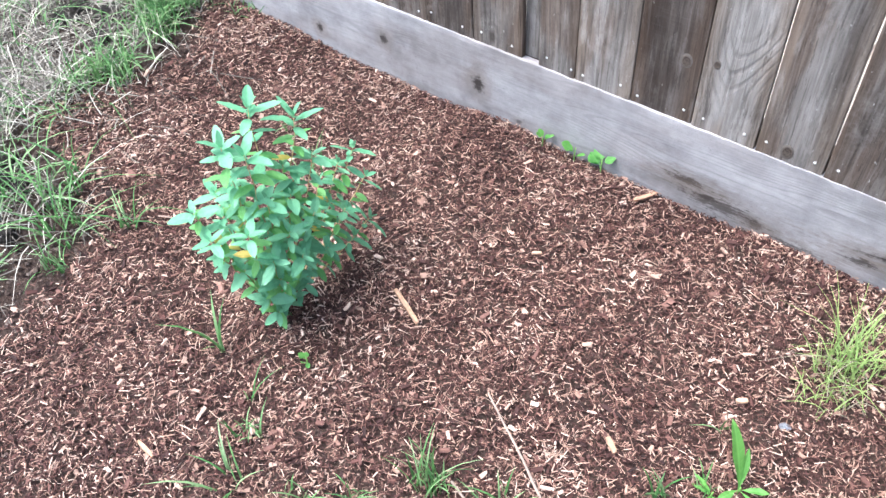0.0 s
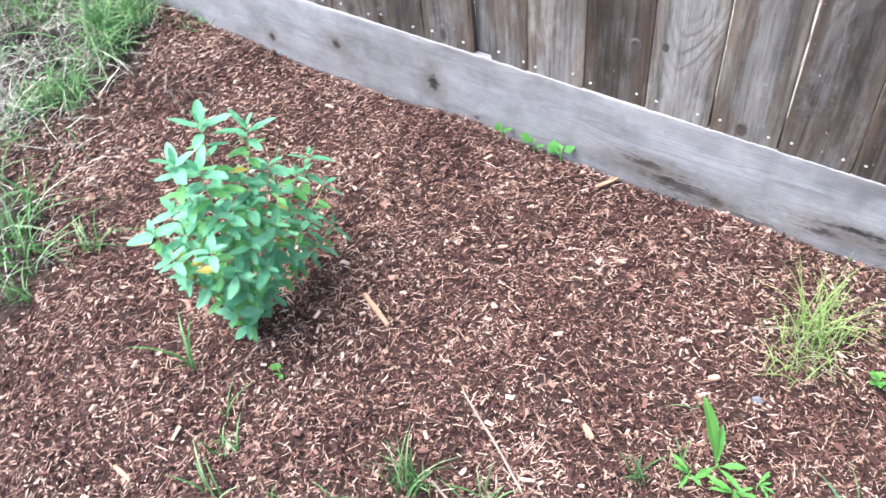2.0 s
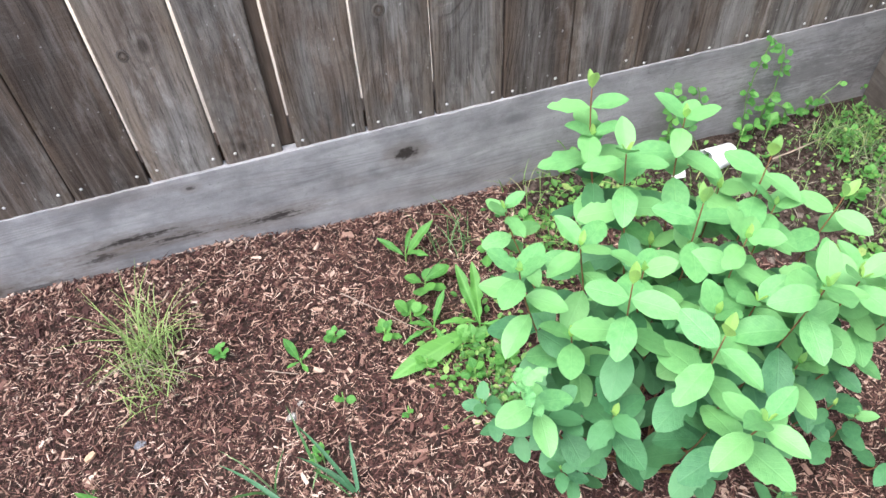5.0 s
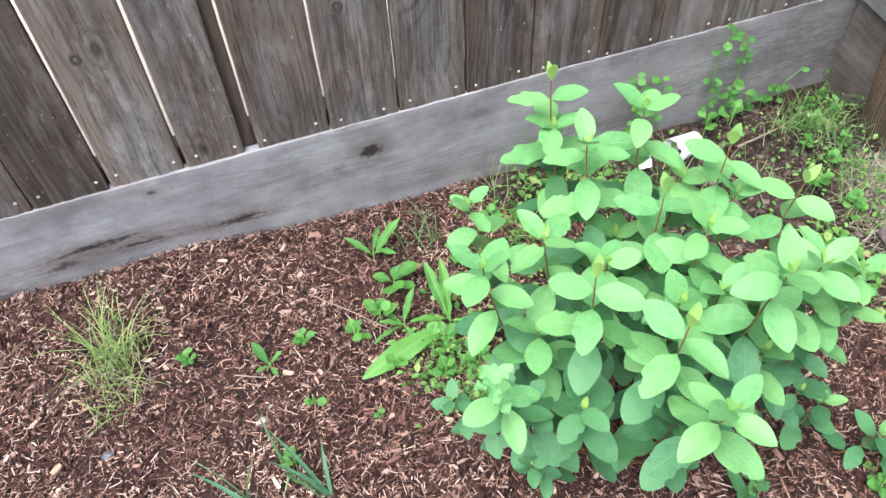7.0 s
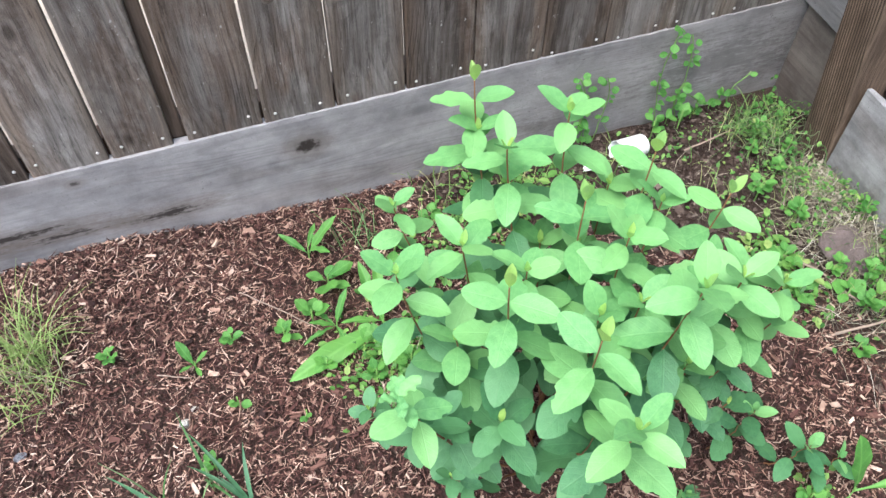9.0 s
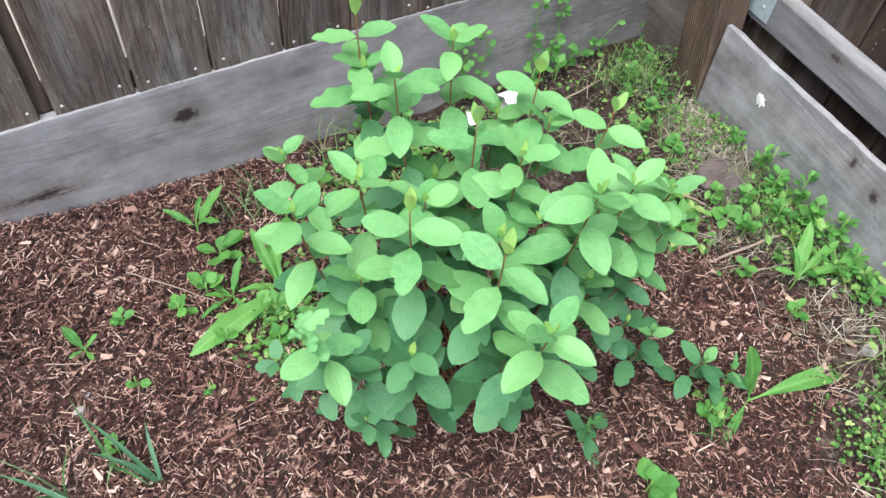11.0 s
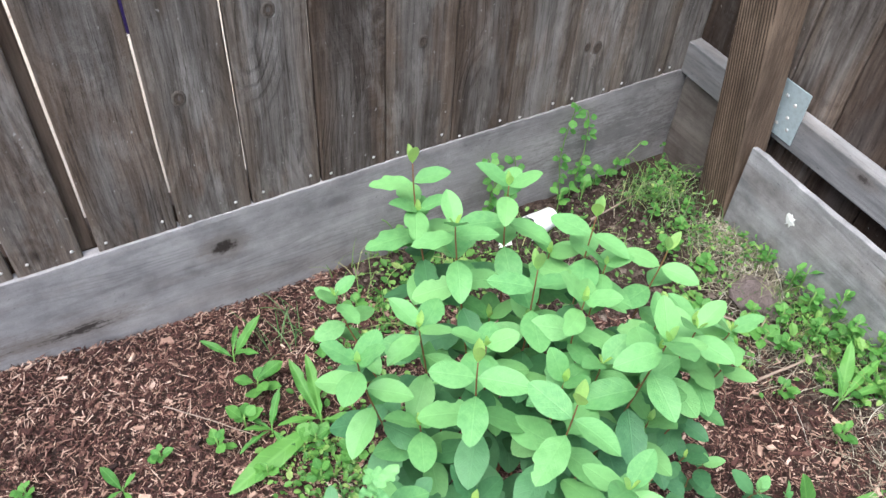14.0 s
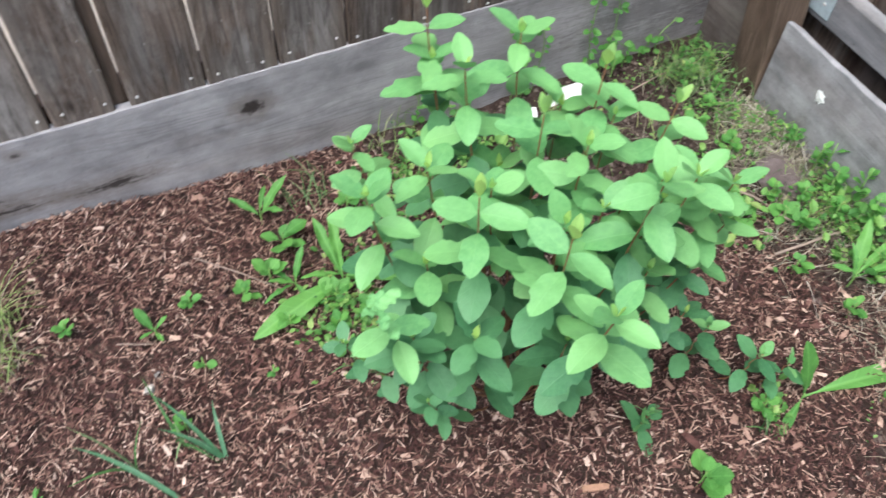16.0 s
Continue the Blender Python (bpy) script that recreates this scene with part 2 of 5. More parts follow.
def leafy(name, young, old, under=0.35, vein=0.5, gloss=0.5, shine=0.35):
    """Leaf blade: midrib, side veins, tone per leaf, light let through."""
    n = Nodes(name)
    rnd = n.tree.nodes.new("ShaderNodeObjectInfo").outputs["Random"]
    isl = n.tree.nodes.new("ShaderNodeNewGeometry").outputs["Random Per Island"]
    mixed = n.math("FRACT", n.math("ADD", rnd, isl))
    place = n.coords()
    sep = n.add("ShaderNodeSeparateXYZ", Vector=place).outputs
    side = n.math("ABSOLUTE", sep[1])
    rib = n.math("SUBTRACT", 1.0, n.smooth(side, 0.004, 0.022))
    wave = n.math("SINE", n.math("MULTIPLY", n.math("SUBTRACT", sep[0], n.math("MULTIPLY", side, 1.1)), 48.0))
    veins = n.math("MULTIPLY", n.smooth(wave, 0.82, 1.0), 0.5)
    lines = n.math("MAXIMUM", rib, veins)
    blotch = n.noise(place, 7.0, 3.0)
    color = n.mix(mixed, young, old)
    color = n.mix(n.math("MULTIPLY", n.smooth(blotch, 0.35, 0.75), 0.3), color, tuple(c * 1.25 for c in young))
    color = n.mix(n.math("MULTIPLY", lines, vein), color, tuple(min(1, c * 1.45 + 0.03) for c in young))
    n.bump(n.math("ADD", n.math("MULTIPLY", lines, -0.6), n.math("MULTIPLY", n.noise(place, 30.0, 2.0), 0.4)), 0.18, 0.008)
    n.finish(color, gloss, shine)
    through_leaf = n.add("ShaderNodeBsdfTranslucent", Color=n.mix(0.5, color, tuple(min(1, c * 1.6) for c in young)))
    blend = n.tree.nodes.new("ShaderNodeMixShader")
    blend.inputs[0].default_value = under
    n.tree.links.new(n.bsdf.outputs[0], blend.inputs[1])
    n.tree.links.new(through_leaf.outputs[0], blend.inputs[2])
    n.tree.links.new(blend.outputs[0], n.out.inputs[0])
    return n.mat


def island(name, stops, rough=0.8, under=0.0, grain=60.0, spec=0.25, rnd_obj=False, patch=0.0):
    """Many small pieces in one mesh, each with a tone of its own."""
    n = Nodes(name)
    isl = n.tree.nodes.new("ShaderNodeNewGeometry").outputs["Random Per Island"]
    if rnd_obj:
        isl = n.math("FRACT", n.math("ADD", isl, n.tree.nodes.new("ShaderNodeObjectInfo").outputs["Random"]))
    place = n.coords()
    if patch:
        isl = n.math("ADD", isl, n.math("MULTIPLY", n.math("SUBTRACT", n.noise(place, 4.5, 3.0), 0.5), patch), True)
    color = n.ramp(isl, stops)
    speck = n.noise(place, grain, 3.0, 0.7)
    color = n.mix(n.math("MULTIPLY", n.smooth(speck, 0.35, 0.7), 0.45), color, n.mix(1.0, color, (0.45, 0.42, 0.4), "MULTIPLY"))
    n.bump(speck, 0.4, 0.003)
    n.finish(color, rough, spec)
    if under:
        t = n.add("ShaderNodeBsdfTranslucent", Color=color)
        blend = n.tree.nodes.new("ShaderNodeMixShader")
        blend.inputs[0].default_value = under
        n.tree.links.new(n.bsdf.outputs[0], blend.inputs[1])
        n.tree.links.new(t.outputs[0], blend.inputs[2])
        n.tree.links.new(blend.outputs[0], n.out.inputs[0])
    return n.mat


def earth(name, a, b, c, size=9.0, rough=0.95):
    n = Nodes(name)
    p = n.coords()
    big = n.noise(p, size, 6.0, 0.65)
    small = n.noise(p, size * 22, 4.0, 0.7)
    color = n.mix(n.smooth(big, 0.35, 0.65), a, b)
    color = n.mix(n.math("MULTIPLY", n.smooth(small, 0.5, 0.72), 0.6), color, c)
    n.bump(n.math("ADD", big, small), 0.9, 0.012)
    return n.finish(color, rough, 0.15)


def plain(name, color, rough, metal=0.0, spot=0.25, size=60.0):
    n = Nodes(name)
    p = n.coords()
    s = n.noise(p, size, 5.0, 0.65)
    col = n.mix(n.math("MULTIPLY", n.smooth(s, 0.4, 0.7), spot), color, tuple(c * 0.5 for c in color))
    n.bsdf.inputs["Metallic"].default_value = metal
    n.bump(s, 0.25, 0.003)
    return n.finish(col, rough, 0.4)


PICKET = wood("weathered_picket", (0.052, 0.038, 0.03), (0.405, 0.383, 0.36), "z", streak=0.9, vary=0.62, toned=True, ring=0.22, relief=0.8, edges=0.55)
# Darker copy of PICKET: weak light on the side fence, put into the colour.
SHADED_PICKET = wood("shaded_picket", (0.026, 0.019, 0.016), (0.17, 0.145, 0.13), "z", streak=0.8, vary=0.62, toned=True, ring=0.2, relief=0.6, edges=0.35)
KICK_SPOTS = [(-0.213, 0.161, 0.028, 0.021, 1.0), (-1.848, 0.124, 0.026, 0.034, 1.0), (-2.163, 0.137, 0.017, 0.022, 0.9),
              (-0.652, 0.213, 0.012, 0.007, 0.8), (-1.27, 0.1, 0.06, 0.016, 0.95), (-1.22, 0.075, 0.04, 0.012, 0.9), (-1.10, 0.055, 0.028, 0.013, 0.9),
              (-0.51, 0.072, 0.075, 0.014, 0.95), (-0.80, 0.108, 0.10, 0.013, 0.95), (-0.72, 0.08, 0.08, 0.010, 0.9), (-0.88, 0.075, 0.05, 0.012, 0.8),
              (-1.72, 0.06, 0.012, 0.01, 0.6), (-2.41, 0.086, 0.018, 0.019, 0.95), (-1.18, 0.062, 0.12, 0.032, 0.72), (-1.0, 0.04, 0.07, 0.014, 0.6), (0.76, 0.10, 0.30, 0.11, 0.36), (0.30, 0.05, 0.14, 0.03, 0.2)]
KICK = wood("grey_kickboard", (0.19, 0.184, 0.19), (0.445, 0.432, 0.436), "x", KICK_SPOTS, streak=0.28, vary=0.0, wild=False, ring=0.12, relief=0.24, flow=0.2)
KICK_R = wood("grey_side_board", (0.13, 0.13, 0.134), (0.45, 0.45, 0.46), "y",
              [(-0.706, 0.235, 0.010, 0.018, 0.9), (-0.773, 0.212, 0.014, 0.018, 0.95), (-0.455, 0.06, 0.010, 0.04, 0.55), (-0.60, 0.10, 0.02, 0.012, 0.4), (-0.40, 0.05, 0.09, 0.05, 0.22)], streak=0.3, vary=0.0, wild=False, ring=0.15, relief=0.3, flow=0.12)
RAIL = wood("grey_rail", (0.11, 0.111, 0.115), (0.33, 0.33, 0.335), "y", [(-0.52, 0.31, 0.022, 0.010, 0.8)], streak=0.4, vary=0.1, wild=False, ring=0.15, relief=0.35, flow=0.12)
POST = wood("brown_post", (0.085, 0.06, 0.044), (0.29, 0.215, 0.158), "z", streak=0.7, ring=0.25, relief=0.9, vary=0.1, wild=False, ridges=0.85)
CORNER = wood("grey_brown_board", (0.075, 0.064, 0.056), (0.21, 0.185, 0.168), "y", streak=0.5, vary=0.0, wild=False, ring=0.2, relief=0.3)
STRIP = wood("dark_backing_strip", (0.08, 0.058, 0.044), (0.17, 0.125, 0.095), "z", wild=False)
SOIL = earth("dark_soil", (0.04, 0.025, 0.02), (0.08, 0.056, 0.045), (0.13, 0.10, 0.08), 12.0)
CLOD = earth("dark_clod", (0.022, 0.019, 0.017), (0.05, 0.043, 0.038), (0.09, 0.08, 0.07), 30.0)
# Unseen ground added behind the fences so that their gaps show bright.
GAP_BACKDROP = earth("pale_gap_backdrop", (0.43, 0.36, 0.29), (0.50, 0.43, 0.35), (0.35, 0.30, 0.25), 3.0, 0.9)
CHIPS = island("bark_chips", [(0.0, (0.022, 0.011, 0.0095)), (0.28, (0.060, 0.027, 0.0232)), (0.5, (0.100, 0.046, 0.0375)), (0.68, (0.185, 0.100, 0.078)),
                              (0.82, (0.335, 0.212, 0.160)), (0.94, (0.50, 0.355, 0.275)), (1.0, (0.62, 0.475, 0.385))], 0.8, grain=90.0, patch=0.45)
PALE_WOOD = island("pale_wood_chip", [(0, (0.34, 0.20, 0.13)), (1, (0.50, 0.33, 0.22))], 0.8, rnd_obj=True, grain=120)
LEAF = leafy("shrub_leaf", (0.195, 0.415, 0.142), (0.108, 0.288, 0.10), 0.2, 0.12, 0.5, 0.3)
# Darker copy of LEAF: the shade low in the shrub put into the colour.
LEAF_SHADED = leafy("shaded_shrub_leaf", (0.09, 0.23, 0.09), (0.05, 0.155, 0.066), 0.14, 0.12, 0.5, 0.3)
LEAF_TIP = leafy("young_shrub_leaf", (0.44, 0.62, 0.16), (0.27, 0.50, 0.17), 0.4, 0.15, 0.42, 0.4)
LEAF_BLUE = leafy("blue_green_leaf", (0.175, 0.41, 0.235), (0.10, 0.295, 0.155), 0.28, 0.15, 0.5, 0.35)
LEAF_INNER = leafy("inner_green_leaf", (0.17, 0.40, 0.12), (0.09, 0.26, 0.08), 0.3, 0.2)
LEAF_YELLOW = leafy("yellowing_leaf", (0.55, 0.5, 0.12), (0.45, 0.3, 0.06), 0.3, 0.3)
WEED = leafy("weed_leaf", (0.14, 0.34, 0.07), (0.065, 0.205, 0.046), 0.35, 0.4)
STEM = plain("reddish_stem", (0.20, 0.095, 0.04), 0.6)
STEM_TAN = plain("tan_stem", (0.42, 0.34, 0.15), 0.7)
STEM_GREEN = plain("green_stem", (0.16, 0.30, 0.07), 0.6)
GRASS = island("green_grass", [(0, (0.055, 0.15, 0.045)), (0.5, (0.125, 0.28, 0.085)), (1, (0.29, 0.43, 0.21))], 0.55, 0.35, 30, 0.35, True)
BLUE_BLADE = island("bluish_grass_blade", [(0, (0.06, 0.16, 0.07)), (1, (0.13, 0.29, 0.16))], 0.5, 0.35, 30, 0.3, True)
GRASS_YEL = island("yellow_green_grass", [(0, (0.11, 0.24, 0.05)), (0.5, (0.27, 0.42, 0.125)), (1, (0.50, 0.50, 0.24))], 0.6, 0.35, 30, 0.3)
WEED_STEMS = island("green_weed_stems", [(0, (0.07, 0.17, 0.045)), (0.5, (0.18, 0.31, 0.11)), (1, (0.36, 0.44, 0.24))], 0.6, 0.35, 30, 0.3)
STRAW = island("dry_straw", [(0, (0.09, 0.08, 0.06)), (0.5, (0.27, 0.24, 0.175)), (0.85, (0.46, 0.42, 0.32)), (1, (0.6, 0.57, 0.5))], 0.8, 0.15, 40, 0.2)
COVER = island("small_weed_leaves", [(0, (0.055, 0.17, 0.035)), (0.5, (0.14, 0.33, 0.068)), (0.85, (0.26, 0.46, 0.115)), (1, (0.36, 0.49, 0.15))], 0.5, 0.35, 50, 0.35)
STRAW_GREY = island("grey_matted_straw", [(0, (0.05, 0.043, 0.036)), (0.45, (0.18, 0.163, 0.14)), (0.8, (0.38, 0.36, 0.31)), (1, (0.66, 0.63, 0.55))], 0.8, 0.15, 40, 0.2)


def knot_wood(name):
    n = Nodes(name)
    p = n.coords()
    sep = n.add("ShaderNodeSeparateXYZ", Vector=p).outputs
    up = n.math("DIVIDE", sep[2], 1.35)
    d = n.math("SQRT", n.math("ADD", n.math("MULTIPLY", sep[0], sep[0]), n.math("MULTIPLY", up, up)))
    rough = n.noise(p, 3.5, 5.0, 0.7)
    d = n.math("ADD", d, n.math("MULTIPLY", n.math("SUBTRACT", rough, 0.5), 1.1))
    rings = n.smooth(n.math("SINE", n.math("MULTIPLY", d, 15.0)), -0.3, 0.9)
    color = n.mix(n.math("MULTIPLY", rings, 0.7), (0.10, 0.08, 0.066), (0.045, 0.033, 0.027))
    color = n.mix(n.smooth(d, 0.5, 0.95), color, (0.13, 0.114, 0.10))
    n.bump(n.math("MULTIPLY", rings, -1.0), 0.5, 0.002)
    return n.finish(color, 0.85, 0.2)


KNOT = knot_wood("board_knot")
ZINC = plain("galvanised_steel", (0.48, 0.58, 0.61), 0.45, 0.35, 0.3, 90.0)
NAIL = plain("bright_nail", (0.75, 0.74, 0.72), 0.35, 0.5)
STONE = earth("pink_grey_stone", (0.17, 0.135, 0.13), (0.26, 0.21, 0.205), (0.19, 0.145, 0.135), 14.0, 0.9)
PEBBLE = earth("grey_pebble", (0.3, 0.32, 0.36), (0.42, 0.44, 0.48), (0.22, 0.23, 0.25), 60.0, 0.7)
PALE_STONE = earth("pale_pebble", (0.7, 0.66, 0.6), (0.8, 0.77, 0.72), (0.5, 0.46, 0.42), 60.0, 0.7)
PLASTIC = plain("white_plastic", (0.82, 0.84, 0.82), 0.4, 0.0, 0.1)


# ---- helpers for building ----
def smoothstep(a, b, v):
    v = np.clip((v - a) / (b - a), 0, 1)
    return v * v * (3 - 2 * v)


def lumps(x, y):
    return (0.008 * np.sin(7.1 * x + 1.3) * np.cos(6.3 * y + 0.4) + 0.005 * np.sin(17 * x - 9 * y) + 0.004 * np.sin(23 * y + 11 * x + 2.0)
            + 0.003 * np.sin(41 * x + 5) * np.sin(37 * y))


def gz(x, y):
    """Height of the bed: banked up at the board, lower behind the large shrub, rising to the side fence."""
    x, y = np.asarray(x, float), np.asarray(y, float)
    z = 0.028 * smoothstep(-0.5, 0.0, y) * (1 - smoothstep(-0.55, -0.2, x))
    z = z - 0.035 * smoothstep(-0.35, 0.1, y) * smoothstep(-0.4, 0.15, x)
    z = z + 0.06 * smoothstep(0.45, 0.9, x) * (1 - smoothstep(-0.3, -0.05, y))
    z = z + 0.035 * (1 - smoothstep(-2.9, -2.3, x))
    near = (1 - smoothstep(1.5, 3.0, np.abs(x + 1.0) - 1.2)) * (1 - smoothstep(1.5, 3.0, np.abs(y + 0.8)))
    return z + lumps(x, y) * near


def in_mulch(x, y):
    left = np.interp(y, [-1.6, -1.1, -0.95, -0.87, -0.77, -0.745, -0.70, -0.60, -0.5, -0.43, -0.32, -0.2, -0.09, 0.1], [-2.4, -2.27, -2.33, -2.38, -2.5, -2.6, -2.84, -2.82, -2.76, -2.73, -2.68, -2.73, -2.80, -2.92])
    right = np.interp(y, [-1.8, -1.1, -0.9, -0.79, -0.56, -0.44, -0.3, -0.12, 0.1], [0.45, 0.58, 0.70, 0.72, 0.66, 0.55, 0.3, 0.06, -0.05])
    wob = (0.03 * np.sin(19 * y) + 0.02 * np.sin(43 * y + 1)) * np.where(x < -1, 0.5, 1.0)
    return (x > left + wob) & (x < right + wob) & (y > -1.64 + 0.07 * np.sin(4.7 * x) + 0.04 * np.sin(13 * x + 1)) & (y < -0.003)


def mesh_from(name, verts, faces, material, smooth=False):
    me = bpy.data.meshes.new(name)
    verts, faces = np.asarray(verts, np.float32), np.asarray(faces, np.int32)
    k = faces.shape[1]
    me.vertices.add(len(verts))
    me.vertices.foreach_set("co", verts.ravel())
    me.loops.add(faces.size)
    me.loops.foreach_set("vertex_index", faces.ravel())
    me.polygons.add(len(faces))
    me.polygons.foreach_set("loop_start", np.arange(0, faces.size, k, dtype=np.int32))
    me.polygons.foreach_set("use_smooth", np.full(len(faces), smooth))
    me.update(calc_edges=True)
    me.validate()
    me.materials.append(material)
    return me


def part(name, bm, material, parent=None, label="", m=None):
    me = bm
    if isinstance(bm, bmesh.types.BMesh):
        me = bpy.data.meshes.new(name)
        bm.to_mesh(me)
        bm.free()
        me.materials.append(material)
    ob = new(name, me)
    ob.parent = parent
    if m is not None:
        ob.matrix_basis = m
    if label:
        tagged(ob, label)
    return ob


def box(bm, x0, y0, z0, x1, y1, z1, cuts=0, wobble=0.0, bevel=0.0, rng=random):
    """A worn timber between two corners, cut along its longest side."""
    got = bmesh.ops.create_cube(bm, size=1.0)["verts"]
    size = Vector((x1 - x0, y1 - y0, z1 - z0))
    for v in got:
        v.co = Vector((x0, y0, z0)) + Vector(((v.co.x + 0.5) * size.x, (v.co.y + 0.5) * size.y, (v.co.z + 0.5) * size.z))
    axis = max(range(3), key=lambda i: size[i])
    edges = list({e for v in got for e in v.link_edges})
    if bevel:
        done = bmesh.ops.bevel(bm, geom=edges, offset=bevel, segments=2, profile=0.6, affect="EDGES")
    if cuts:
        for c in range(1, cuts + 1):
            at = [x0, y0, z0]
            at[axis] += size[axis] * c / (cuts + 1)
            normal = Vector((0, 0, 0))
            normal[axis] = 1
            bmesh.ops.bisect_plane(bm, geom=bm.verts[:] + bm.edges[:] + bm.faces[:], plane_co=at, plane_no=normal)
    if wobble:
        for v in bm.verts:
            w = noise.noise_vector(v.co * 9.0 + Vector((rng.random() * 0.01, 0, 0)))
            o = [wobble * w.x, wobble * w.y, wobble * w.z]
            o[axis] *= 0.3
            v.co += Vector(o)
    return bm


def tube(bm, pts, radii, sides=6):
    """A tapering stem along points."""
    rings = []
    for i, p in enumerate(pts):
        t = (Vector(pts[min(i + 1, len(pts) - 1)]) - Vector(pts[max(i - 1, 0)])).normalized()
        u = t.cross(Vector((0.31, 0.93, 0.2))).normalized()
        w = t.cross(u)
        rings.append([bm.verts.new(Vector(p) + (u * math.cos(a) + w * math.sin(a)) * radii[i]) for a in [2 * math.pi * k / sides for k in range(sides)]])
    for a, b in zip(rings, rings[1:]):
        for k in range(sides):
            bm.faces.new((a[k], a[(k + 1) % sides], b[(k + 1) % sides], b[k])).smooth = True
    bm.faces.new(rings[-1])
    return bm


def leaf_mesh(name, material, ratio=0.62, fold=0.12, droop=0.22, peak=1.0, waves=0.0, nicks=0, seed=0, stalk=0.04, blunt=0.72):
    """One blade of unit length along x: narrow stalk, ovate outline, folded at the rib, tip hanging."""
    rng = random.Random(seed)
    nl, nw = 20, 4
    verts, faces = [], []
    bites = [(rng.uniform(0.25, 0.9), rng.choice((-1, 1)), rng.uniform(0.15, 0.38)) for _ in range(nicks)]
    twist = rng.uniform(-0.12, 0.12)
    for i in range(nl + 1):
        s = i / nl
        g = max(0.0, (s - stalk) / (1 - stalk))
        w = 0.5 * ratio * math.sin(math.pi * g ** peak) ** blunt if 0 < g < 1 else 0.0
        w = max(w, 0.008 if s <= stalk + 0.01 else 0.003)
        for j in range(nw + 1):
            q = 2 * j / nw - 1
            half = w * (1 + 0.02 * math.sin(13 * s + seed + q) + (0.022 if abs(q) == 1 and i % 2 else 0.0))
            for bs, side, deep in bites:
                if q * side > 0.9 and abs(s - bs) < 0.07:
                    half *= 1 - deep
            y = q * half
            z = fold * abs(y) * 2 - droop * s * s - 0.25 * y * y / max(ratio, 0.1)
            z += waves * math.sin(16 * s + 2 * q) * abs(q) * w + twist * y * s
            verts.append((s, y, z))
    for i in range(nl):
        for j in range(nw):
            a = i * (nw + 1) + j
            faces.append((a, a + 1, a + nw + 2, a + nw + 1))
    return mesh_from(name, verts, faces, material, True)


def leaf_pose(at, out, up, size, roll=0.0):
    x = Vector(out).normalized()
    z = (Vector(up) - x * Vector(up).dot(x)).normalized()
    y = z.cross(x)
    m = Matrix((x, y, z)).transposed().to_4x4()
    return Matrix.Translation(at) @ m @ Matrix.Rotation(roll, 4, "X") @ Matrix.Diagonal((size, size, size, 1))


def curve_pts(a, b, n=8, lift=0.5, sweep=0.85):
    """From a, leaning out first, then upright to b."""
    a, b = Vector(a), Vector(b)
    c = Vector((a.x + (b.x - a.x) * sweep, a.y + (b.y - a.y) * sweep, a.z + (b.z - a.z) * lift))
    return [a * (1 - t) ** 2 + c * 2 * t * (1 - t) + b * t * t for t in [i / n for i in range(n + 1)]]


# ---- ground ----
def build_ground():
    xs = np.concatenate([[-120, -40, -15, -8, -6], np.linspace(-4.6, 2.0, 221), [3, 5, 9, 20, 50, 120]])
    ys = np.concatenate([[-120, -40, -15, -8, -5], np.linspace(-3.0, 0.25, 121), [0.6, 1.5, 4, 9, 20, 50, 120]])
    gx, gy = np.meshgrid(xs, ys, indexing="ij")
    rough = 0.006 * np.sin(61 * gx + 13 * gy) * np.sin(53 * gy - 7 * gx) * (np.abs(gx + 1) < 3.4) * (np.abs(gy + 1.3) < 1.6)
    verts = np.stack([gx, gy, gz(gx, gy) + rough - 0.006], -1).reshape(-1, 3)
    n = len(ys)
    i, j = np.meshgrid(np.arange(len(xs) - 1), np.arange(n - 1), indexing="ij")
    a = (i * n + j).ravel()
    return part("ground", mesh_from("ground", verts, np.stack([a, a + n, a + n + 1, a + 1], 1), SOIL, True), None)


tagged(build_ground(), "dark crumbly garden soil", "ground", kind="structure")


def slabs(label, x0, x1, y0, y1, top, across, along):
    """A made-up paved strip to show bright through the fence gaps: a bed with separate cast slabs on it, a thin joint
    between them.
    """
    bm = bmesh.new()
    box(bm, x0, y0, -0.2, x1, y1, top - 0.012, bevel=0.005)
    bed = tagged(part("pavement", bm, GAP_BACKDROP), label, "pavement", kind="structure")
    w, d = (x1 - x0) / across, (y1 - y0) / along
    bm = bmesh.new()
    box(bm, -w / 2 + 0.004, -d / 2 + 0.004, -0.03, w / 2 - 0.004, d / 2 - 0.004, 0.0, bevel=0.006)
    slab = bpy.data.meshes.new("slab")
    bm.to_mesh(slab)
    bm.free()
    slab.materials.append(GAP_BACKDROP)
    for i in range(across):
        for j in range(along):
            part("slab", slab, GAP_BACKDROP, bed, m=pose(x0 + w * (i + 0.5), y0 + d * (j + 0.5), top))


slabs("made-up pale concrete slabs behind the fence that brighten its gaps", -5.5, 1.1, 0.14, 3.2, 0.085, 6, 3)
slabs("made-up pale concrete slabs behind the side fence that brighten its gaps", 1.16, 3.6, -4.5, 3.2, 0.115, 2, 7)


# ---- long fence ----
FACE = 0.0055
PITCH = 0.1435
fence = tagged(new("wooden_fence"), "weathered grey-brown board fence with a wide grey kickboard along its foot", "fence")
rng = random.Random(5)


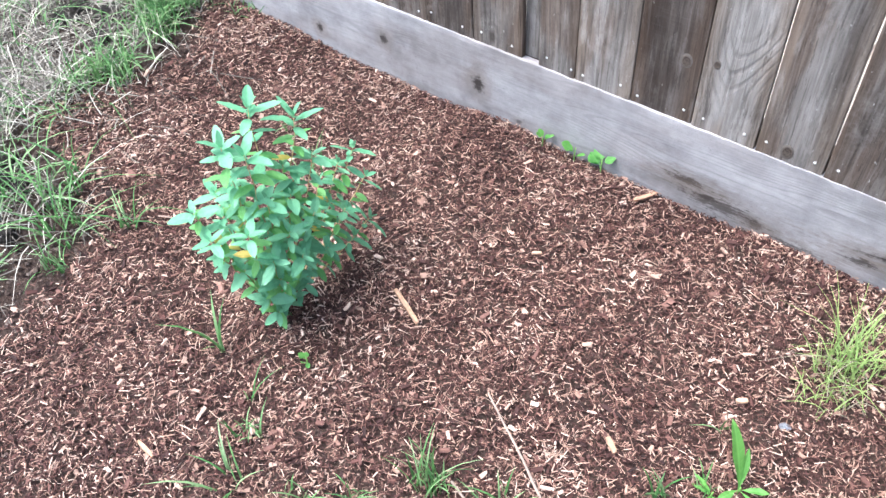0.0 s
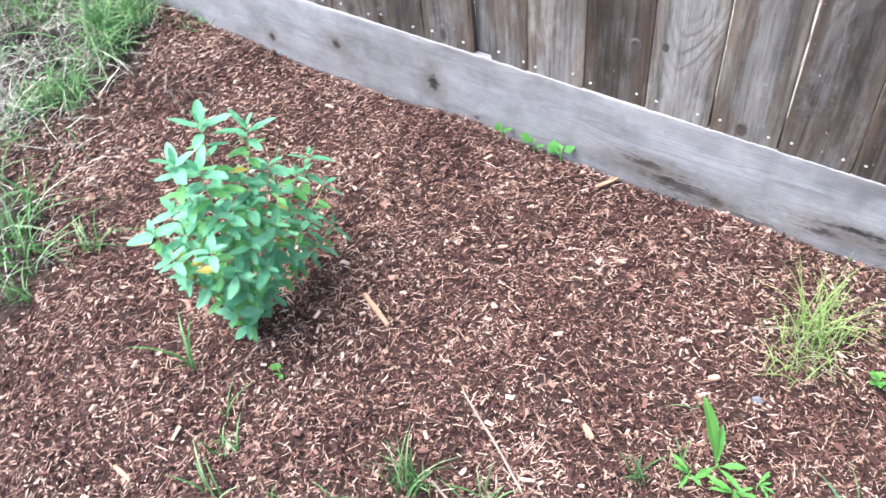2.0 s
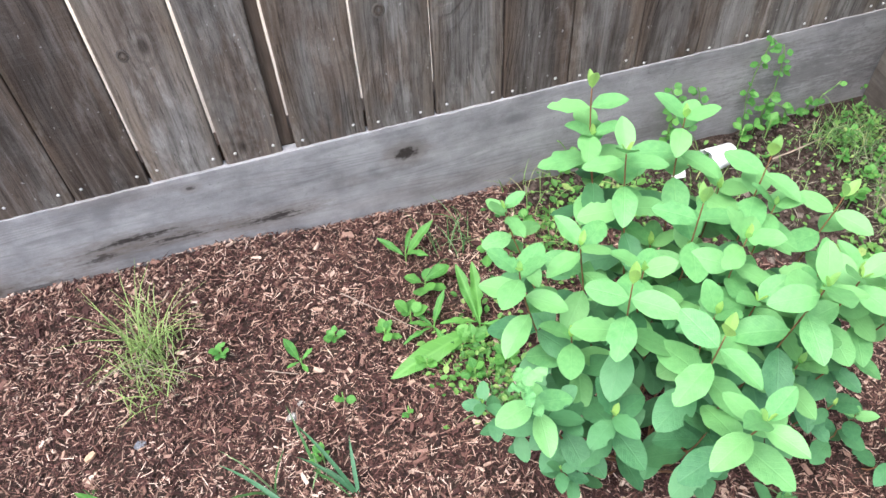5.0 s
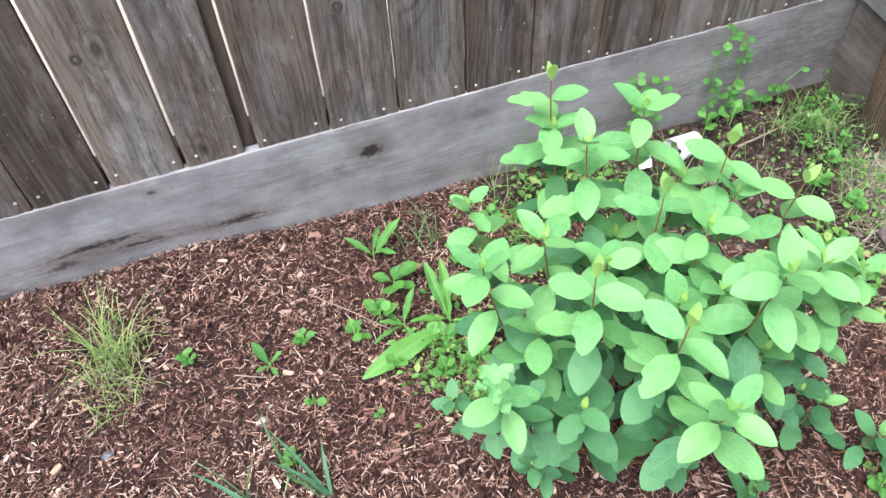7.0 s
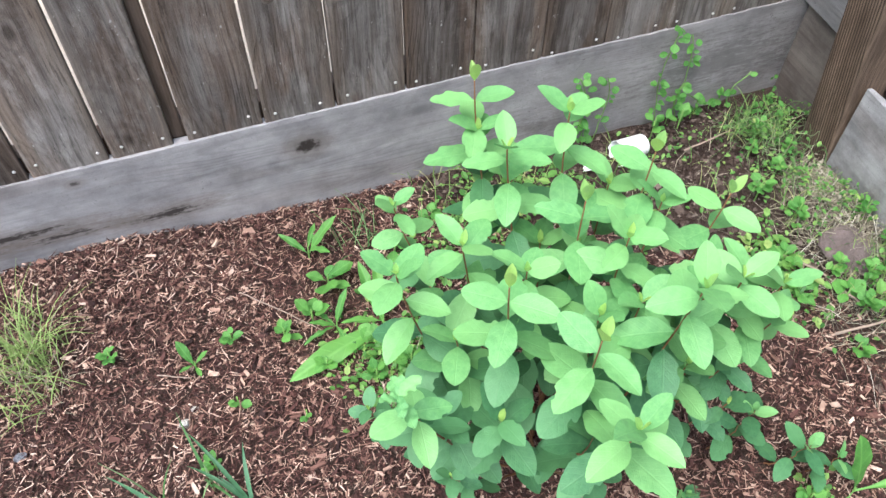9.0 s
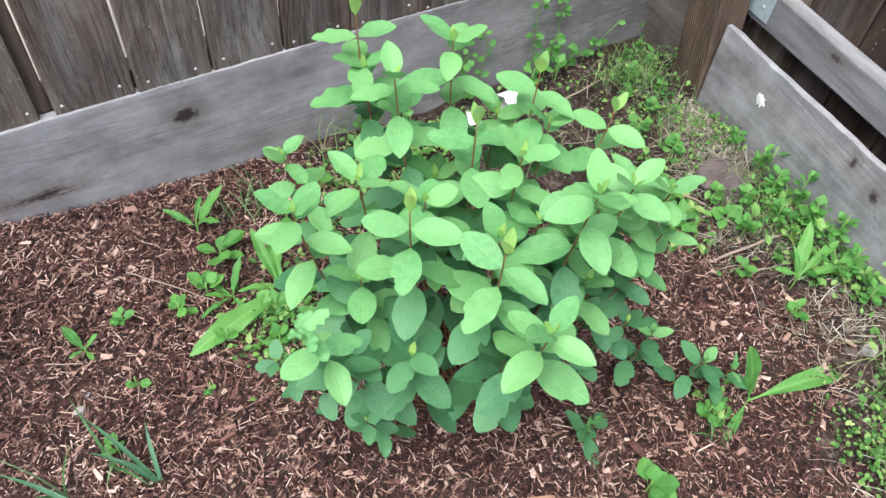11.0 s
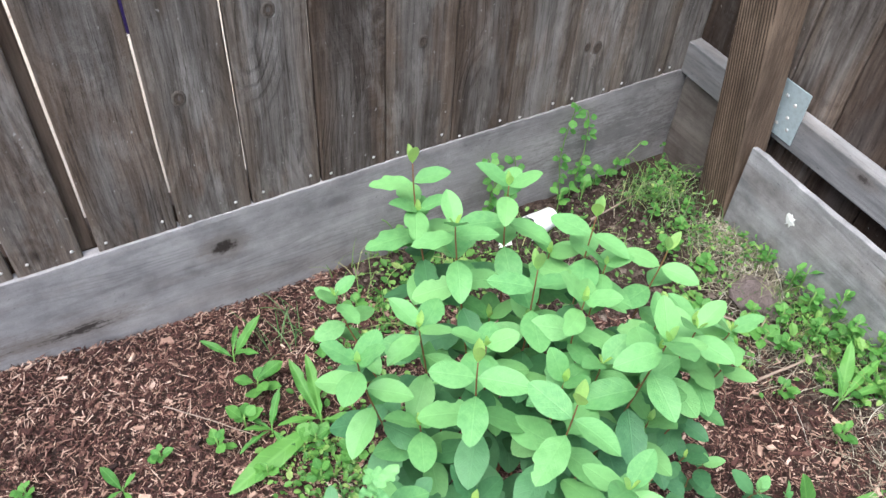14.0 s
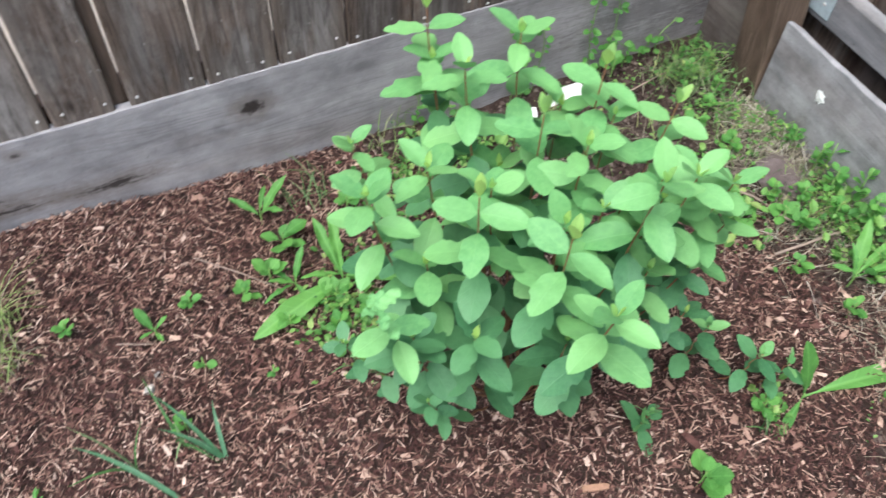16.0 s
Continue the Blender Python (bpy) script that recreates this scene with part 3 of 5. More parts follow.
def picket(parent, name, a, b, face, top, foot=0.246, thick=0.016, across="x", lean=0.0, material=PICKET, tone=0.35):
    """One board from a to b along the fence, with sawn, slightly cupped edges; its own origin at the foot."""
    bm = bmesh.new()
    width = b - a
    box(bm, -width / 2, 0, 0, width / 2, thick, top - foot, cuts=14, wobble=0.0, bevel=0.0036)
    seed = rng.uniform(0, 50)
    for v in bm.verts:
        u = v.co.x / width
        v.co.y += 0.004 * (u * u * 4 - 1) * math.sin(seed) * 0.6
        v.co.x += 0.0012 * noise.noise(Vector((seed, 0 if u < 0 else 9, v.co.z * 7)))
    turn = 0 if across == "x" else 90
    at = ((a + b) / 2, face, foot) if across == "x" else (face, (a + b) / 2, foot)
    m = pose(*at, 0, lean, 0) if across == "x" else pose(*at, lean, 0, -90)
    ob = part(name, bm, material, parent, m=m)
    ob.color = (tone, tone, tone, 1)
    return ob


def nail_mesh():
    bm = bmesh.new()
    got = bmesh.ops.create_uvsphere(bm, u_segments=8, v_segments=5, radius=0.0033)["verts"]
    for v in got:
        v.co.y *= 0.45
    me = bpy.data.meshes.new("nail")
    bm.to_mesh(me)
    bm.free()
    me.materials.append(NAIL)
    return me


NAIL_MESH = nail_mesh()
# Knots that show in the boards: board number, place along the fence, height, half width.
KNOTS = [(-10, -1.326, 0.395, 0.013), (-8, -1.083, 0.272, 0.014), (-2, -0.236, 0.526, 0.013), (-1, -0.068, 0.648, 0.013), (1, 0.22, 0.51, 0.011), (4, 0.651, 0.376, 0.013), (4, 0.622, 0.385, 0.010), (-5, -0.672, 0.544, 0.011), (-9, -1.262, 0.412, 0.008)]
# Light shows through these joints: joint number, half width of the gap.
GAPS = {-9: 0.001, -8: 0.0015, -7: 0.0019, -5: 0.0026, -4: 0.0029, -3: 0.0028, -2: 0.0024, -1: 0.0021, 0: 0.0018}
SHIFT = {-10: -0.002, -5: 0.0, -3: -0.004, 2: 0.008, 3: 0.008, 4: 0.012, 5: 0.004, 6: 0.016}
TONES = {-14: 0.15, -13: 0.3, -12: 0.5, -11: 0.9, -10: 0.1, -9: 0.92, -8: 0.62, -7: 0.2, -6: 0.16, -5: 0.82, -4: 0.36, -3: 0.3, -2: 0.4, -1: 0.4, 0: 0.16, 1: 0.38,
         2: 0.22, 3: 0.5, 4: 0.62, 5: 0.62, 6: 0.6}
for k in range(-27, 7):
    a = PITCH * k + SHIFT.get(k, 0) + GAPS.get(k, 0.0007)
    b = PITCH * (k + 1) + SHIFT.get(k + 1, 0) - GAPS.get(k + 1, 0.0007)
    if k == -12:
        a += 0.045
    if k == -4:
        b -= 0.022
    if k == 6:
        b = 0.9695
    board = picket(fence, "picket", a, b, FACE + rng.uniform(-0.0015, 0.0015), 1.78 + rng.uniform(-0.01, 0.01), foot=0.243 - 0.007 * float(smoothstep(0.05, 0.6, a)), tone=TONES.get(k, rng.uniform(0.15, 0.6)))
    for u in (0.16, 0.84):
        w = b - a
        part("nail", NAIL_MESH, NAIL, board, m=pose(w * (u - 0.5) + rng.uniform(-0.008, 0.008), -0.0012, (0.271 if k < 0 else 0.264 if k < 2 else 0.257) + rng.uniform(-0.008, 0.008) - board.matrix_basis.translation.z))


def knot_mesh():
    """A slightly raised oval knot with a sunken heart."""
    bm = bmesh.new()
    rings = [[bm.verts.new((rad * math.cos(a), -lift, 1.35 * rad * math.sin(a))) for a in [2 * math.pi * k / 20 for k in range(20)]] for rad, lift in ((1.15, -0.12), (0.85, 0.03), (0.5, 0.06), (0.25, -0.02))]
    for p, q in zip(rings, rings[1:]):
        for k in range(20):
            bm.faces.new((p[k], p[(k + 1) % 20], q[(k + 1) % 20], q[k])).smooth = True
    bm.faces.new(rings[-1])
    me = bpy.data.meshes.new("knot")
    bm.to_mesh(me)
    bm.free()
    me.materials.append(KNOT)
    return me


KNOT_MESH = knot_mesh()
BOARDS = {round((b.matrix_basis.translation.x / PITCH) - 0.5): b for b in fence.children if b.name.startswith("picket")}
for k, x, z, size in KNOTS:
    board = BOARDS[k]
    at = board.matrix_basis.translation
    part("knot", KNOT_MESH, KNOT, board, m=pose(x - at.x, -0.0004, z - at.z) @ Matrix.Scale(size, 4))
# Two boards shrank: a dark strip closes the joint behind them.
picket(fence, "backing_strip", PITCH * -12 - 0.004, PITCH * -12 + 0.047, FACE + 0.018, 1.7, material=PICKET)
picket(fence, "backing_strip", PITCH * -3 - 0.045, PITCH * -3 - 0.0055, FACE + 0.018, 1.7, material=STRIP)


def long_board(name, a, b, y0, y1, z0, z1, material, parent, label="", wear=0.0022):
    """A sawn board along x with a chipped upper edge."""
    bm = bmesh.new()
    box(bm, a, y0, z0, b, y1, z1, cuts=420, bevel=0.0025)
    bmesh.ops.bisect_plane(bm, geom=bm.verts[:] + bm.edges[:] + bm.faces[:], plane_co=(0, 0, z1 - 0.012), plane_no=(0, 0, 1))
    for v in bm.verts:
        if v.co.z > z1 - 0.01:
            v.co.z += wear * noise.noise(Vector((v.co.x * 23, 3.0, 1))) + 0.8 * wear * noise.noise(Vector((v.co.x * 70, 1.0, v.co.y * 40)))
        if v.co.y < (y0 + y1) / 2:
            v.co.y += 0.003 * float(smoothstep(0.0, 0.6, v.co.x))
        if v.co.z > z1 - 0.01 and v.co.y < (y0 + y1) / 2:
            v.co.y += max(0.0, 0.0022 * (0.25 + noise.noise(Vector((v.co.x * 6.5, 21, 0))) + 0.5 * noise.noise(Vector((v.co.x * 45, 4, 0)))))
            v.co.y = min(v.co.y, y1 - 0.0015)
        v.co.y += 0.0012 * noise.noise(Vector((v.co.x * 3, 7, v.co.z * 5)))
        if v.co.z > z1 - 0.015:
            v.co.z -= 0.007 * float(smoothstep(0.05, 0.6, v.co.x))
    return part(name, bm, material, parent, label)


long_board("kickboard", -3.95, 0.968, 0.0, 0.022, -0.06, 0.247, KICK, fence, "pale grey weathered kickboard with knots and a bright worn upper edge")
bm = bmesh.new()
box(bm, -3.95, FACE + 0.0205, 0.195, 0.95, FACE + 0.058, 0.285, cuts=20, wobble=0.001, bevel=0.003)
part("bottom_rail", bm, STRIP, fence)
bm = bmesh.new()
box(bm, -3.95, FACE + 0.02, 1.5, 0.95, FACE + 0.058, 1.59, cuts=20, wobble=0.001, bevel=0.003)
part("top_rail", bm, RAIL, fence)

# ---- side fence ----
side = tagged(new("wooden_fence"), "dark weathered side fence, shade put into most of its boards, with brown post and grey rail", "fence")
SIDE_FACE = 0.842


def side_board(name, x0, x1, y0, y1, z0, z1, material, label, wear, slope=0.0):
    bm = bmesh.new()
    box(bm, x0, y0, z0, x1, y1, z1, cuts=90, bevel=0.003)
    for v in bm.verts:
        if v.co.z > z1 - 0.012:
            v.co.z += wear * noise.noise(Vector((v.co.y * 26, 5.0, v.co.x * 30))) + 0.6 * wear * noise.noise(Vector((v.co.y * 80, 1.0, v.co.x * 60)))
        v.co.x += 0.0015 * noise.noise(Vector((v.co.y * 4, 2, v.co.z * 5)))
        v.co.z += slope * (v.co.y + 0.3)
    return part(name, bm, material, side, label)


side_board("kickboard", SIDE_FACE, SIDE_FACE + 0.014, -3.6, -0.318, -0.08, 0.272, KICK_R, "grey weathered side kickboard with a chipped pale edge", 0.004)
side_board("rail", 0.932, 0.970, -3.6, -0.245, 0.249, 0.329, RAIL, "grey two-by-four rail", 0.0015)
side_board("corner_board", 0.946, 0.9665, -0.245, -0.003, -0.08, 0.231, CORNER, "short grey-brown board between post and fence corner", 0.0015)
side_board("rail", 0.932, 0.970, -0.200, 0.010, 0.232, 0.315, RAIL, "short end of grey rail", 0.0015)
bm = bmesh.new()
box(bm, -0.0, 0, -0.16, 0.089, 0.089, 1.8, cuts=24, wobble=0.0012, bevel=0.006)
for v in bm.verts:
    v.co.x -= 0.075 * (v.co.z - 0.04)
    v.co.y += 0.065 * (v.co.z - 0.04)
part("post", bm, POST, side, "rough brown four-by-four post with raised grain", m=pose(0.845, -0.315, 0))
for k in range(-24, 4):
    a = 0.135 * k - 0.39 + 0.0016
    b = a + 0.135 - 0.0032
    # Boards past the post take the copy with shade in its colour.
    picket(side, "picket", a, b, 0.972 + rng.uniform(0, 0.003), 1.78, foot=0.06, across="y", material=PICKET if k > -1 else SHADED_PICKET, tone={1: 0.4, 0: 0.4, -1: 0.3, -2: 0.1, -3: 0.12}.get(k, rng.uniform(0.0, 0.12)))


def bracket():
    plate = part("metal_plate", zinc_plate(), ZINC, side, "galvanised steel bracket with punched holes", m=pose(0.9285, -0.262, 0.262))
    for (y, z) in ((-0.030, 0.10), (-0.056, 0.090), (-0.018, 0.065), (-0.05, 0.055), (-0.03, 0.03), (-0.06, 0.03)):
        bm = bmesh.new()
        for v in bmesh.ops.create_uvsphere(bm, u_segments=10, v_segments=6, radius=0.0045)["verts"]:
            v.co = Vector((v.co.x * 0.35, v.co.y, v.co.z))
        part("rivet", bm, NAIL, plate, m=pose(-0.0005, y, z))


def zinc_plate():
    bm = bmesh.new()
    box(bm, 0, -0.082, 0.002, 0.0025, 0.03, 0.132, bevel=0.0008)
    return bm


bracket()


def splash():
    """A pale dropping dried on the side board."""
    r = random.Random(5)
    bm = bmesh.new()
    rim = [bm.verts.new((0.0, 0.014 * math.cos(a) * r.uniform(0.5, 1.2), 0.017 * math.sin(a) * r.uniform(0.5, 1.3))) for a in [2 * math.pi * i / 18 for i in range(18)]]
    mid = bm.verts.new((-0.002, 0, 0))
    for a, b in zip(rim, rim[1:] + rim[:1]):
        bm.faces.new((mid, b, a))
    part("pale_splash", bm, PLASTIC, side, "dried white splash", m=pose(SIDE_FACE - 0.0015, -0.47, 0.192))


splash()


# ---- shrubs ----
def shrub(name, label, at, tips, leaves, young, size, step, stem_mat, seed, spread=0.035, bare=0.22, thin=0.0028, droop=0.0, tipsize=0.5, wild=3.2, crown=(0.5, 0.95), tight=0.45, sweep=0.85, old=None, tops=0, lead=0.0):
    """Upright stems from one crown; opposite leaf pairs, each turned a quarter from the pair below."""
    r = random.Random(seed)
    plant = tagged(new(name), label, "shrub")
    plant.location = at
    base = Vector(at)
    fan = Vector((0.83, -0.56, 0.0))
    faded = leaf_mesh("yellow_leaf", LEAF_YELLOW, 0.4, 0.15, 0.2, 0.95, 0.05, 0, 29)
    for order, tip in enumerate(tips):
        scale = 1.22 if order < tops else 1.0
        leader = r.random() < lead
        tip = Vector(tip) - base
        foot = Vector((r.uniform(-spread, spread), r.uniform(-spread, spread), -0.01))
        pts = curve_pts(foot, tip, 14, 0.42, sweep)
        for i in range(1, 14):
            pts[i] += Vector((r.uniform(-1, 1), r.uniform(-1, 1), 0)) * 0.0028
        bm = bmesh.new()
        tube(bm, pts, [thin * (1 - 0.62 * i / 14) for i in range(15)])
        stem = part("stem", bm, stem_mat, plant)
        lengths = [0.0]
        for p, q in zip(pts, pts[1:]):
            lengths.append(lengths[-1] + (q - p).length)
        total, d, turn = lengths[-1], lengths[-1] - 0.002, r.uniform(-wild, wild) / 2
        node = 0
        while d > total * bare:
            i = max(k for k in range(len(lengths) - 1) if lengths[k] <= d)
            f = (d - lengths[i]) / max(1e-6, lengths[i + 1] - lengths[i])
            p = pts[i].lerp(pts[i + 1], f)
            t = (pts[i + 1] - pts[i]).normalized()
            u = (fan - t * fan.dot(t)).normalized()
            w = t.cross(u)
            for s in (0, math.pi):
                if r.random() < 0.05 and node > 1:
                    continue
                a = turn + s + r.uniform(-0.25, 0.25)
                rise = (r.uniform(1.05, 1.35), r.uniform(*crown), 0.18, 0.05)[node] if node < 4 else r.uniform(-0.35, 0.08) - droop
                grow = (tipsize * 0.6, tipsize * 1.15, tipsize * 1.75, 1.0)[node] if node < 4 else r.uniform(0.9, 1.25)
                if leader and node < 3:
                    rise, grow = ((r.uniform(1.1, 1.35), 0.62), (r.uniform(0.1, 0.3), 0.92), (r.uniform(0.0, 0.2), 1.0))[node]
                if order < tops and node < 3:
                    rise, grow = ((r.uniform(1.05, 1.3), 0.72), (r.uniform(0.65, 0.85), 1.1), (r.uniform(0.3, 0.45), 1.35))[node]
                flat = Vector((0, 0, 1))
                out = (u * math.cos(a) + w * math.sin(a)) * math.cos(rise) + t.lerp(flat, 0.5) * math.sin(rise)
                upward = t.lerp(flat, 0.75 if node > 2 else 0.2)
                if node < (1 if leader else 2):
                    upward = -out + t * 0.6
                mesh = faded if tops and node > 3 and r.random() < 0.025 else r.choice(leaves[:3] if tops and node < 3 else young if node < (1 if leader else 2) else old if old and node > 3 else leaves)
                m = leaf_pose(p, out, upward, size * scale * grow * r.uniform(0.9, 1.08), r.uniform(-0.3, 0.3))
                part("leaf", mesh, None, stem, m=m)
            turn += math.pi / 2 + r.uniform(-0.2, 0.2)
            d -= step * scale ** 0.5 * (0.75 if leader and node < 2 else tight * 0.45 if node == 0 else tight if node == 1 else (0.95 if tight > 0.4 else 0.5) if node == 2 else r.uniform(0.85, 1.2))
            node += 1
    return plant


BIG = [leaf_mesh("shrub_leaf", LEAF, 0.58, 0.10, 0.10, 0.93, 0.02, 0, 1, blunt=0.62), leaf_mesh("shrub_leaf", LEAF, 0.54, 0.16, 0.18, 0.9, 0.03, 0, 2, blunt=0.64),
       leaf_mesh("shrub_leaf", LEAF, 0.62, 0.06, 0.06, 0.97, 0.02, 0, 3, blunt=0.6), leaf_mesh("shrub_leaf", LEAF, 0.58, 0.12, 0.14, 0.92, 0.05, 2, 4, blunt=0.62),
       leaf_mesh("shrub_leaf", LEAF, 0.53, 0.2, 0.22, 0.95, 0.05, 0, 5, blunt=0.66), leaf_mesh("shrub_leaf", LEAF, 0.56, 0.1, 0.12, 0.9, 0.06, 1, 6, blunt=0.62)]
BIG_YOUNG = [leaf_mesh("young_leaf", LEAF_TIP, 0.44, 0.22, -0.05, 0.95, 0.03, 0, 11), leaf_mesh("young_leaf", LEAF_TIP, 0.38, 0.3, -0.1, 0.95, 0.03, 0, 12)]
# Leaves for the lower nodes, with the shade there already in their material.
BIG_SHADED = [leaf_mesh("shaded_leaf", LEAF_SHADED, 0.58, 0.10, 0.16, 0.93, 0.03, 0, 7, blunt=0.62), leaf_mesh("shaded_leaf", LEAF_SHADED, 0.55, 0.14, 0.22, 0.92, 0.04, 1, 8, blunt=0.64),
           leaf_mesh("shaded_leaf", LEAF_SHADED, 0.6, 0.08, 0.12, 0.97, 0.04, 1, 9, blunt=0.6)]
BITTEN = [leaf_mesh("bitten_leaf", LEAF, 0.55, 0.1, 0.12, 0.95, 0.22, 5, 13, blunt=0.6), leaf_mesh("bitten_leaf", LEAF, 0.6, 0.14, 0.1, 0.95, 0.26, 6, 14, blunt=0.6)]


def leafy_clump(label, at, stems, size, step, stem_mat, seed, bare=0.46, thin=0.0024):
    """A shrub stem by stem: each row is the topmost full pair's node (x, y, z), the way that pair points in degrees, how far
    the shoot above it has opened (0: a small bud, 1: a half-grown pair, 2: a nibbled cluster), and how large its leaves are."""
    r = random.Random(seed)
    plant = tagged(new("shrub"), label, "shrub")
    plant.location = at
    base = Vector(at)
    for x, y, z, way, stage, own_scale in stems:
        node = Vector((x, y, z)) - base
        foot = Vector((node.x * 0.22 + r.uniform(-0.02, 0.02), node.y * 0.22 + r.uniform(-0.02, 0.02), -0.01))
        pts = curve_pts(foot, node, 12, 0.42, 0.66)
        for i in range(1, 12):
            pts[i] += Vector((r.uniform(-1, 1), r.uniform(-1, 1), 0)) * 0.002
        rise_dir = (pts[-1] - pts[-2]).normalized().lerp(Vector((0, 0, 1)), 0.4).normalized()
        reach = 0.030 if stage == 0 else 0.016
        top = pts[-1] + rise_dir * reach
        shoot = pts + [pts[-1] + rise_dir * reach * 0.5, top]
        bm = bmesh.new()
        tube(bm, shoot, [thin * (1 - 0.66 * i / (len(shoot) - 1)) for i in range(len(shoot))])
        stem = part("stem", bm, stem_mat, plant)

        def leaf(p, turn, rise, length, meshes):
            a = radians(turn)
            out = Vector((math.cos(a) * math.cos(rise), math.sin(a) * math.cos(rise), math.sin(rise)))
            up = Vector((0, 0, 1)) if rise < 0.75 else Vector((-math.cos(a), -math.sin(a), 0.5))
            part("leaf", r.choice(meshes), None, stem, m=leaf_pose(p, out, up + Vector((r.uniform(-0.2, 0.2), r.uniform(-0.2, 0.2), 0)), length * own_scale, r.uniform(-0.2, 0.2)))

        # The shoot over the topmost full pair.
        if stage == 0:
            leaf(top, way + 90 + r.uniform(-15, 15), r.uniform(1.15, 1.35), size * r.uniform(0.52, 0.66), BIG_YOUNG)
            leaf(top, way - 90 + r.uniform(-15, 15), r.uniform(0.85, 1.2), size * r.uniform(0.42, 0.6), BIG_YOUNG)
        elif stage == 1:
            leaf(top, way + 90 + r.uniform(-12, 12), r.uniform(0.6, 1.0), size * r.uniform(0.85, 1.0), BIG if z > 0.43 else BIG_SHADED)
            leaf(top, way - 90 + r.uniform(-12, 12), r.uniform(0.5, 0.95), size * r.uniform(0.8, 0.95), BIG if z > 0.43 else BIG_SHADED)
            for turn in (20, 195):
                leaf(top, way + turn, r.uniform(1.0, 1.3), size * r.uniform(0.3, 0.42), BIG_YOUNG)
        else:
            for turn in (80, 150, 260, 330):
                leaf(top, way + turn + r.uniform(-20, 20), r.uniform(0.2, 0.7), size * r.uniform(0.5, 0.7), BITTEN)
        # Pairs down the stem, each a quarter turn from the one above.
        lengths = [0.0]
        for p, q in zip(pts, pts[1:]):
            lengths.append(lengths[-1] + (q - p).length)
        d, turn, count = lengths[-1] - 0.001, way, 0
        while d > lengths[-1] * bare:
            i = max(k for k in range(len(lengths) - 1) if lengths[k] <= d)
            p = pts[i].lerp(pts[i + 1], (d - lengths[i]) / (lengths[i + 1] - lengths[i]))
            grown = (0.98, 1.12, 1.22, 1.26)[min(count, 3)] * (0.75 if stage == 2 and count == 0 else 1.0)
            for s in (0, 180):
                if count > 3 and r.random() < 0.3 + 0.06 * count:
                    continue
                rise = (r.uniform(0.02, 0.28), r.uniform(-0.12, 0.12), r.uniform(-0.25, 0.05))[min(count, 2)] - 0.05 * max(0, count - 2)
                # Lower pairs and low stems get the leaves with shade in the colour.
                meshes = BITTEN if stage == 2 and count < 1 else BIG if count < 3 and z > 0.43 else BIG_SHADED
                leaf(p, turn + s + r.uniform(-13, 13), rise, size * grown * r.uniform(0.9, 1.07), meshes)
            turn += 90 + r.uniform(-10, 10)
            d -= step * ((0.95, 1.0, 1.05)[count] if count < 3 else r.uniform(1.0, 1.3))
            count += 1
    return plant


TALL_STEMS = [(-0.048, -0.462, 0.649, 168, 0, 1.0), (-0.05, -0.575, 0.655, 156, 1, 0.95), (0.047, -0.54, 0.652, 52, 1, 1.0), (0.118, -0.63, 0.632, 128, 0, 1.05), (0.015, -0.66, 0.615, 160, 0, 1.0),
              (0.046, -0.715, 0.615, 37, 1, 0.9), (0.212, -0.675, 0.57, 108, 0, 0.9), (0.075, -0.82, 0.645, 162, 1, 1.05), (0.219, -0.80, 0.555, 70, 1, 0.85), (-0.159, -0.45, 0.45, 110, 1, 0.8),
              (-0.214, -0.648, 0.575, 48, 1, 0.95), (-0.122, -0.625, 0.56, 31, 1, 1.0), (-0.11, -0.735, 0.605, 150, 0, 1.05), (-0.042, -0.826, 0.60, 123, 0, 1.05), (-0.045, -0.925, 0.60, 115, 1, 1.0)]
LOW_STEMS = [(-0.255, -0.785, 0.55, 100, 2, 0.8), (-0.045, -0.475, 0.59, 70, 1, 0.9), (0.116, -0.729, 0.48, 60, 1, 1.0), (-0.273, -0.685, 0.33, 150, 1, 0.62), (-0.191, -0.787, 0.27, 60, 1, 0.55),
             (-0.199, -0.753, 0.40, 110, 1, 0.9), (-0.128, -0.788, 0.40, 20, 1, 1.0), (-0.029, -0.85, 0.42, 80, 1, 1.0), (0.11, -0.815, 0.45, 10, 1, 1.0), (0.195, -0.805, 0.39, 100, 1, 0.8),
             (0.03, -0.64, 0.50, 0, 1, 1.0), (0.125, -0.66, 0.585, 40, 1, 0.8), (-0.15, -0.687, 0.45, 70, 1, 1.0), (0.205, -0.828, 0.30, 20, 1, 0.7), (0.0, -0.60, 0.48, 60, 1, 1.0)]
INNER_STEMS = [(0.15, -0.80, 0.60, 100, 1, 0.95), (0.195, -0.765, 0.54, 20, 1, 0.95), (0.235, -0.805, 0.48, 130, 1, 0.8),
               (-0.02, -0.535, 0.56, 100, 1, 0.9), (0.10, -0.58, 0.54, 20, 1, 0.9), (0.185, -0.72, 0.50, 150, 1, 0.85), (0.05, -0.765, 0.55, 100, 1, 0.9), (-0.06, -0.68, 0.55, 60, 1, 0.95),
               (0.0, -0.76, 0.54, 10, 1, 0.95), (0.14, -0.77, 0.53, 40, 1, 0.9)]
leafy_clump("leafy light-green shrub with oval leaves on reddish stems", (0.03, -0.68, 0.0), TALL_STEMS + LOW_STEMS + INNER_STEMS, 0.058, 0.043, STEM, 21)

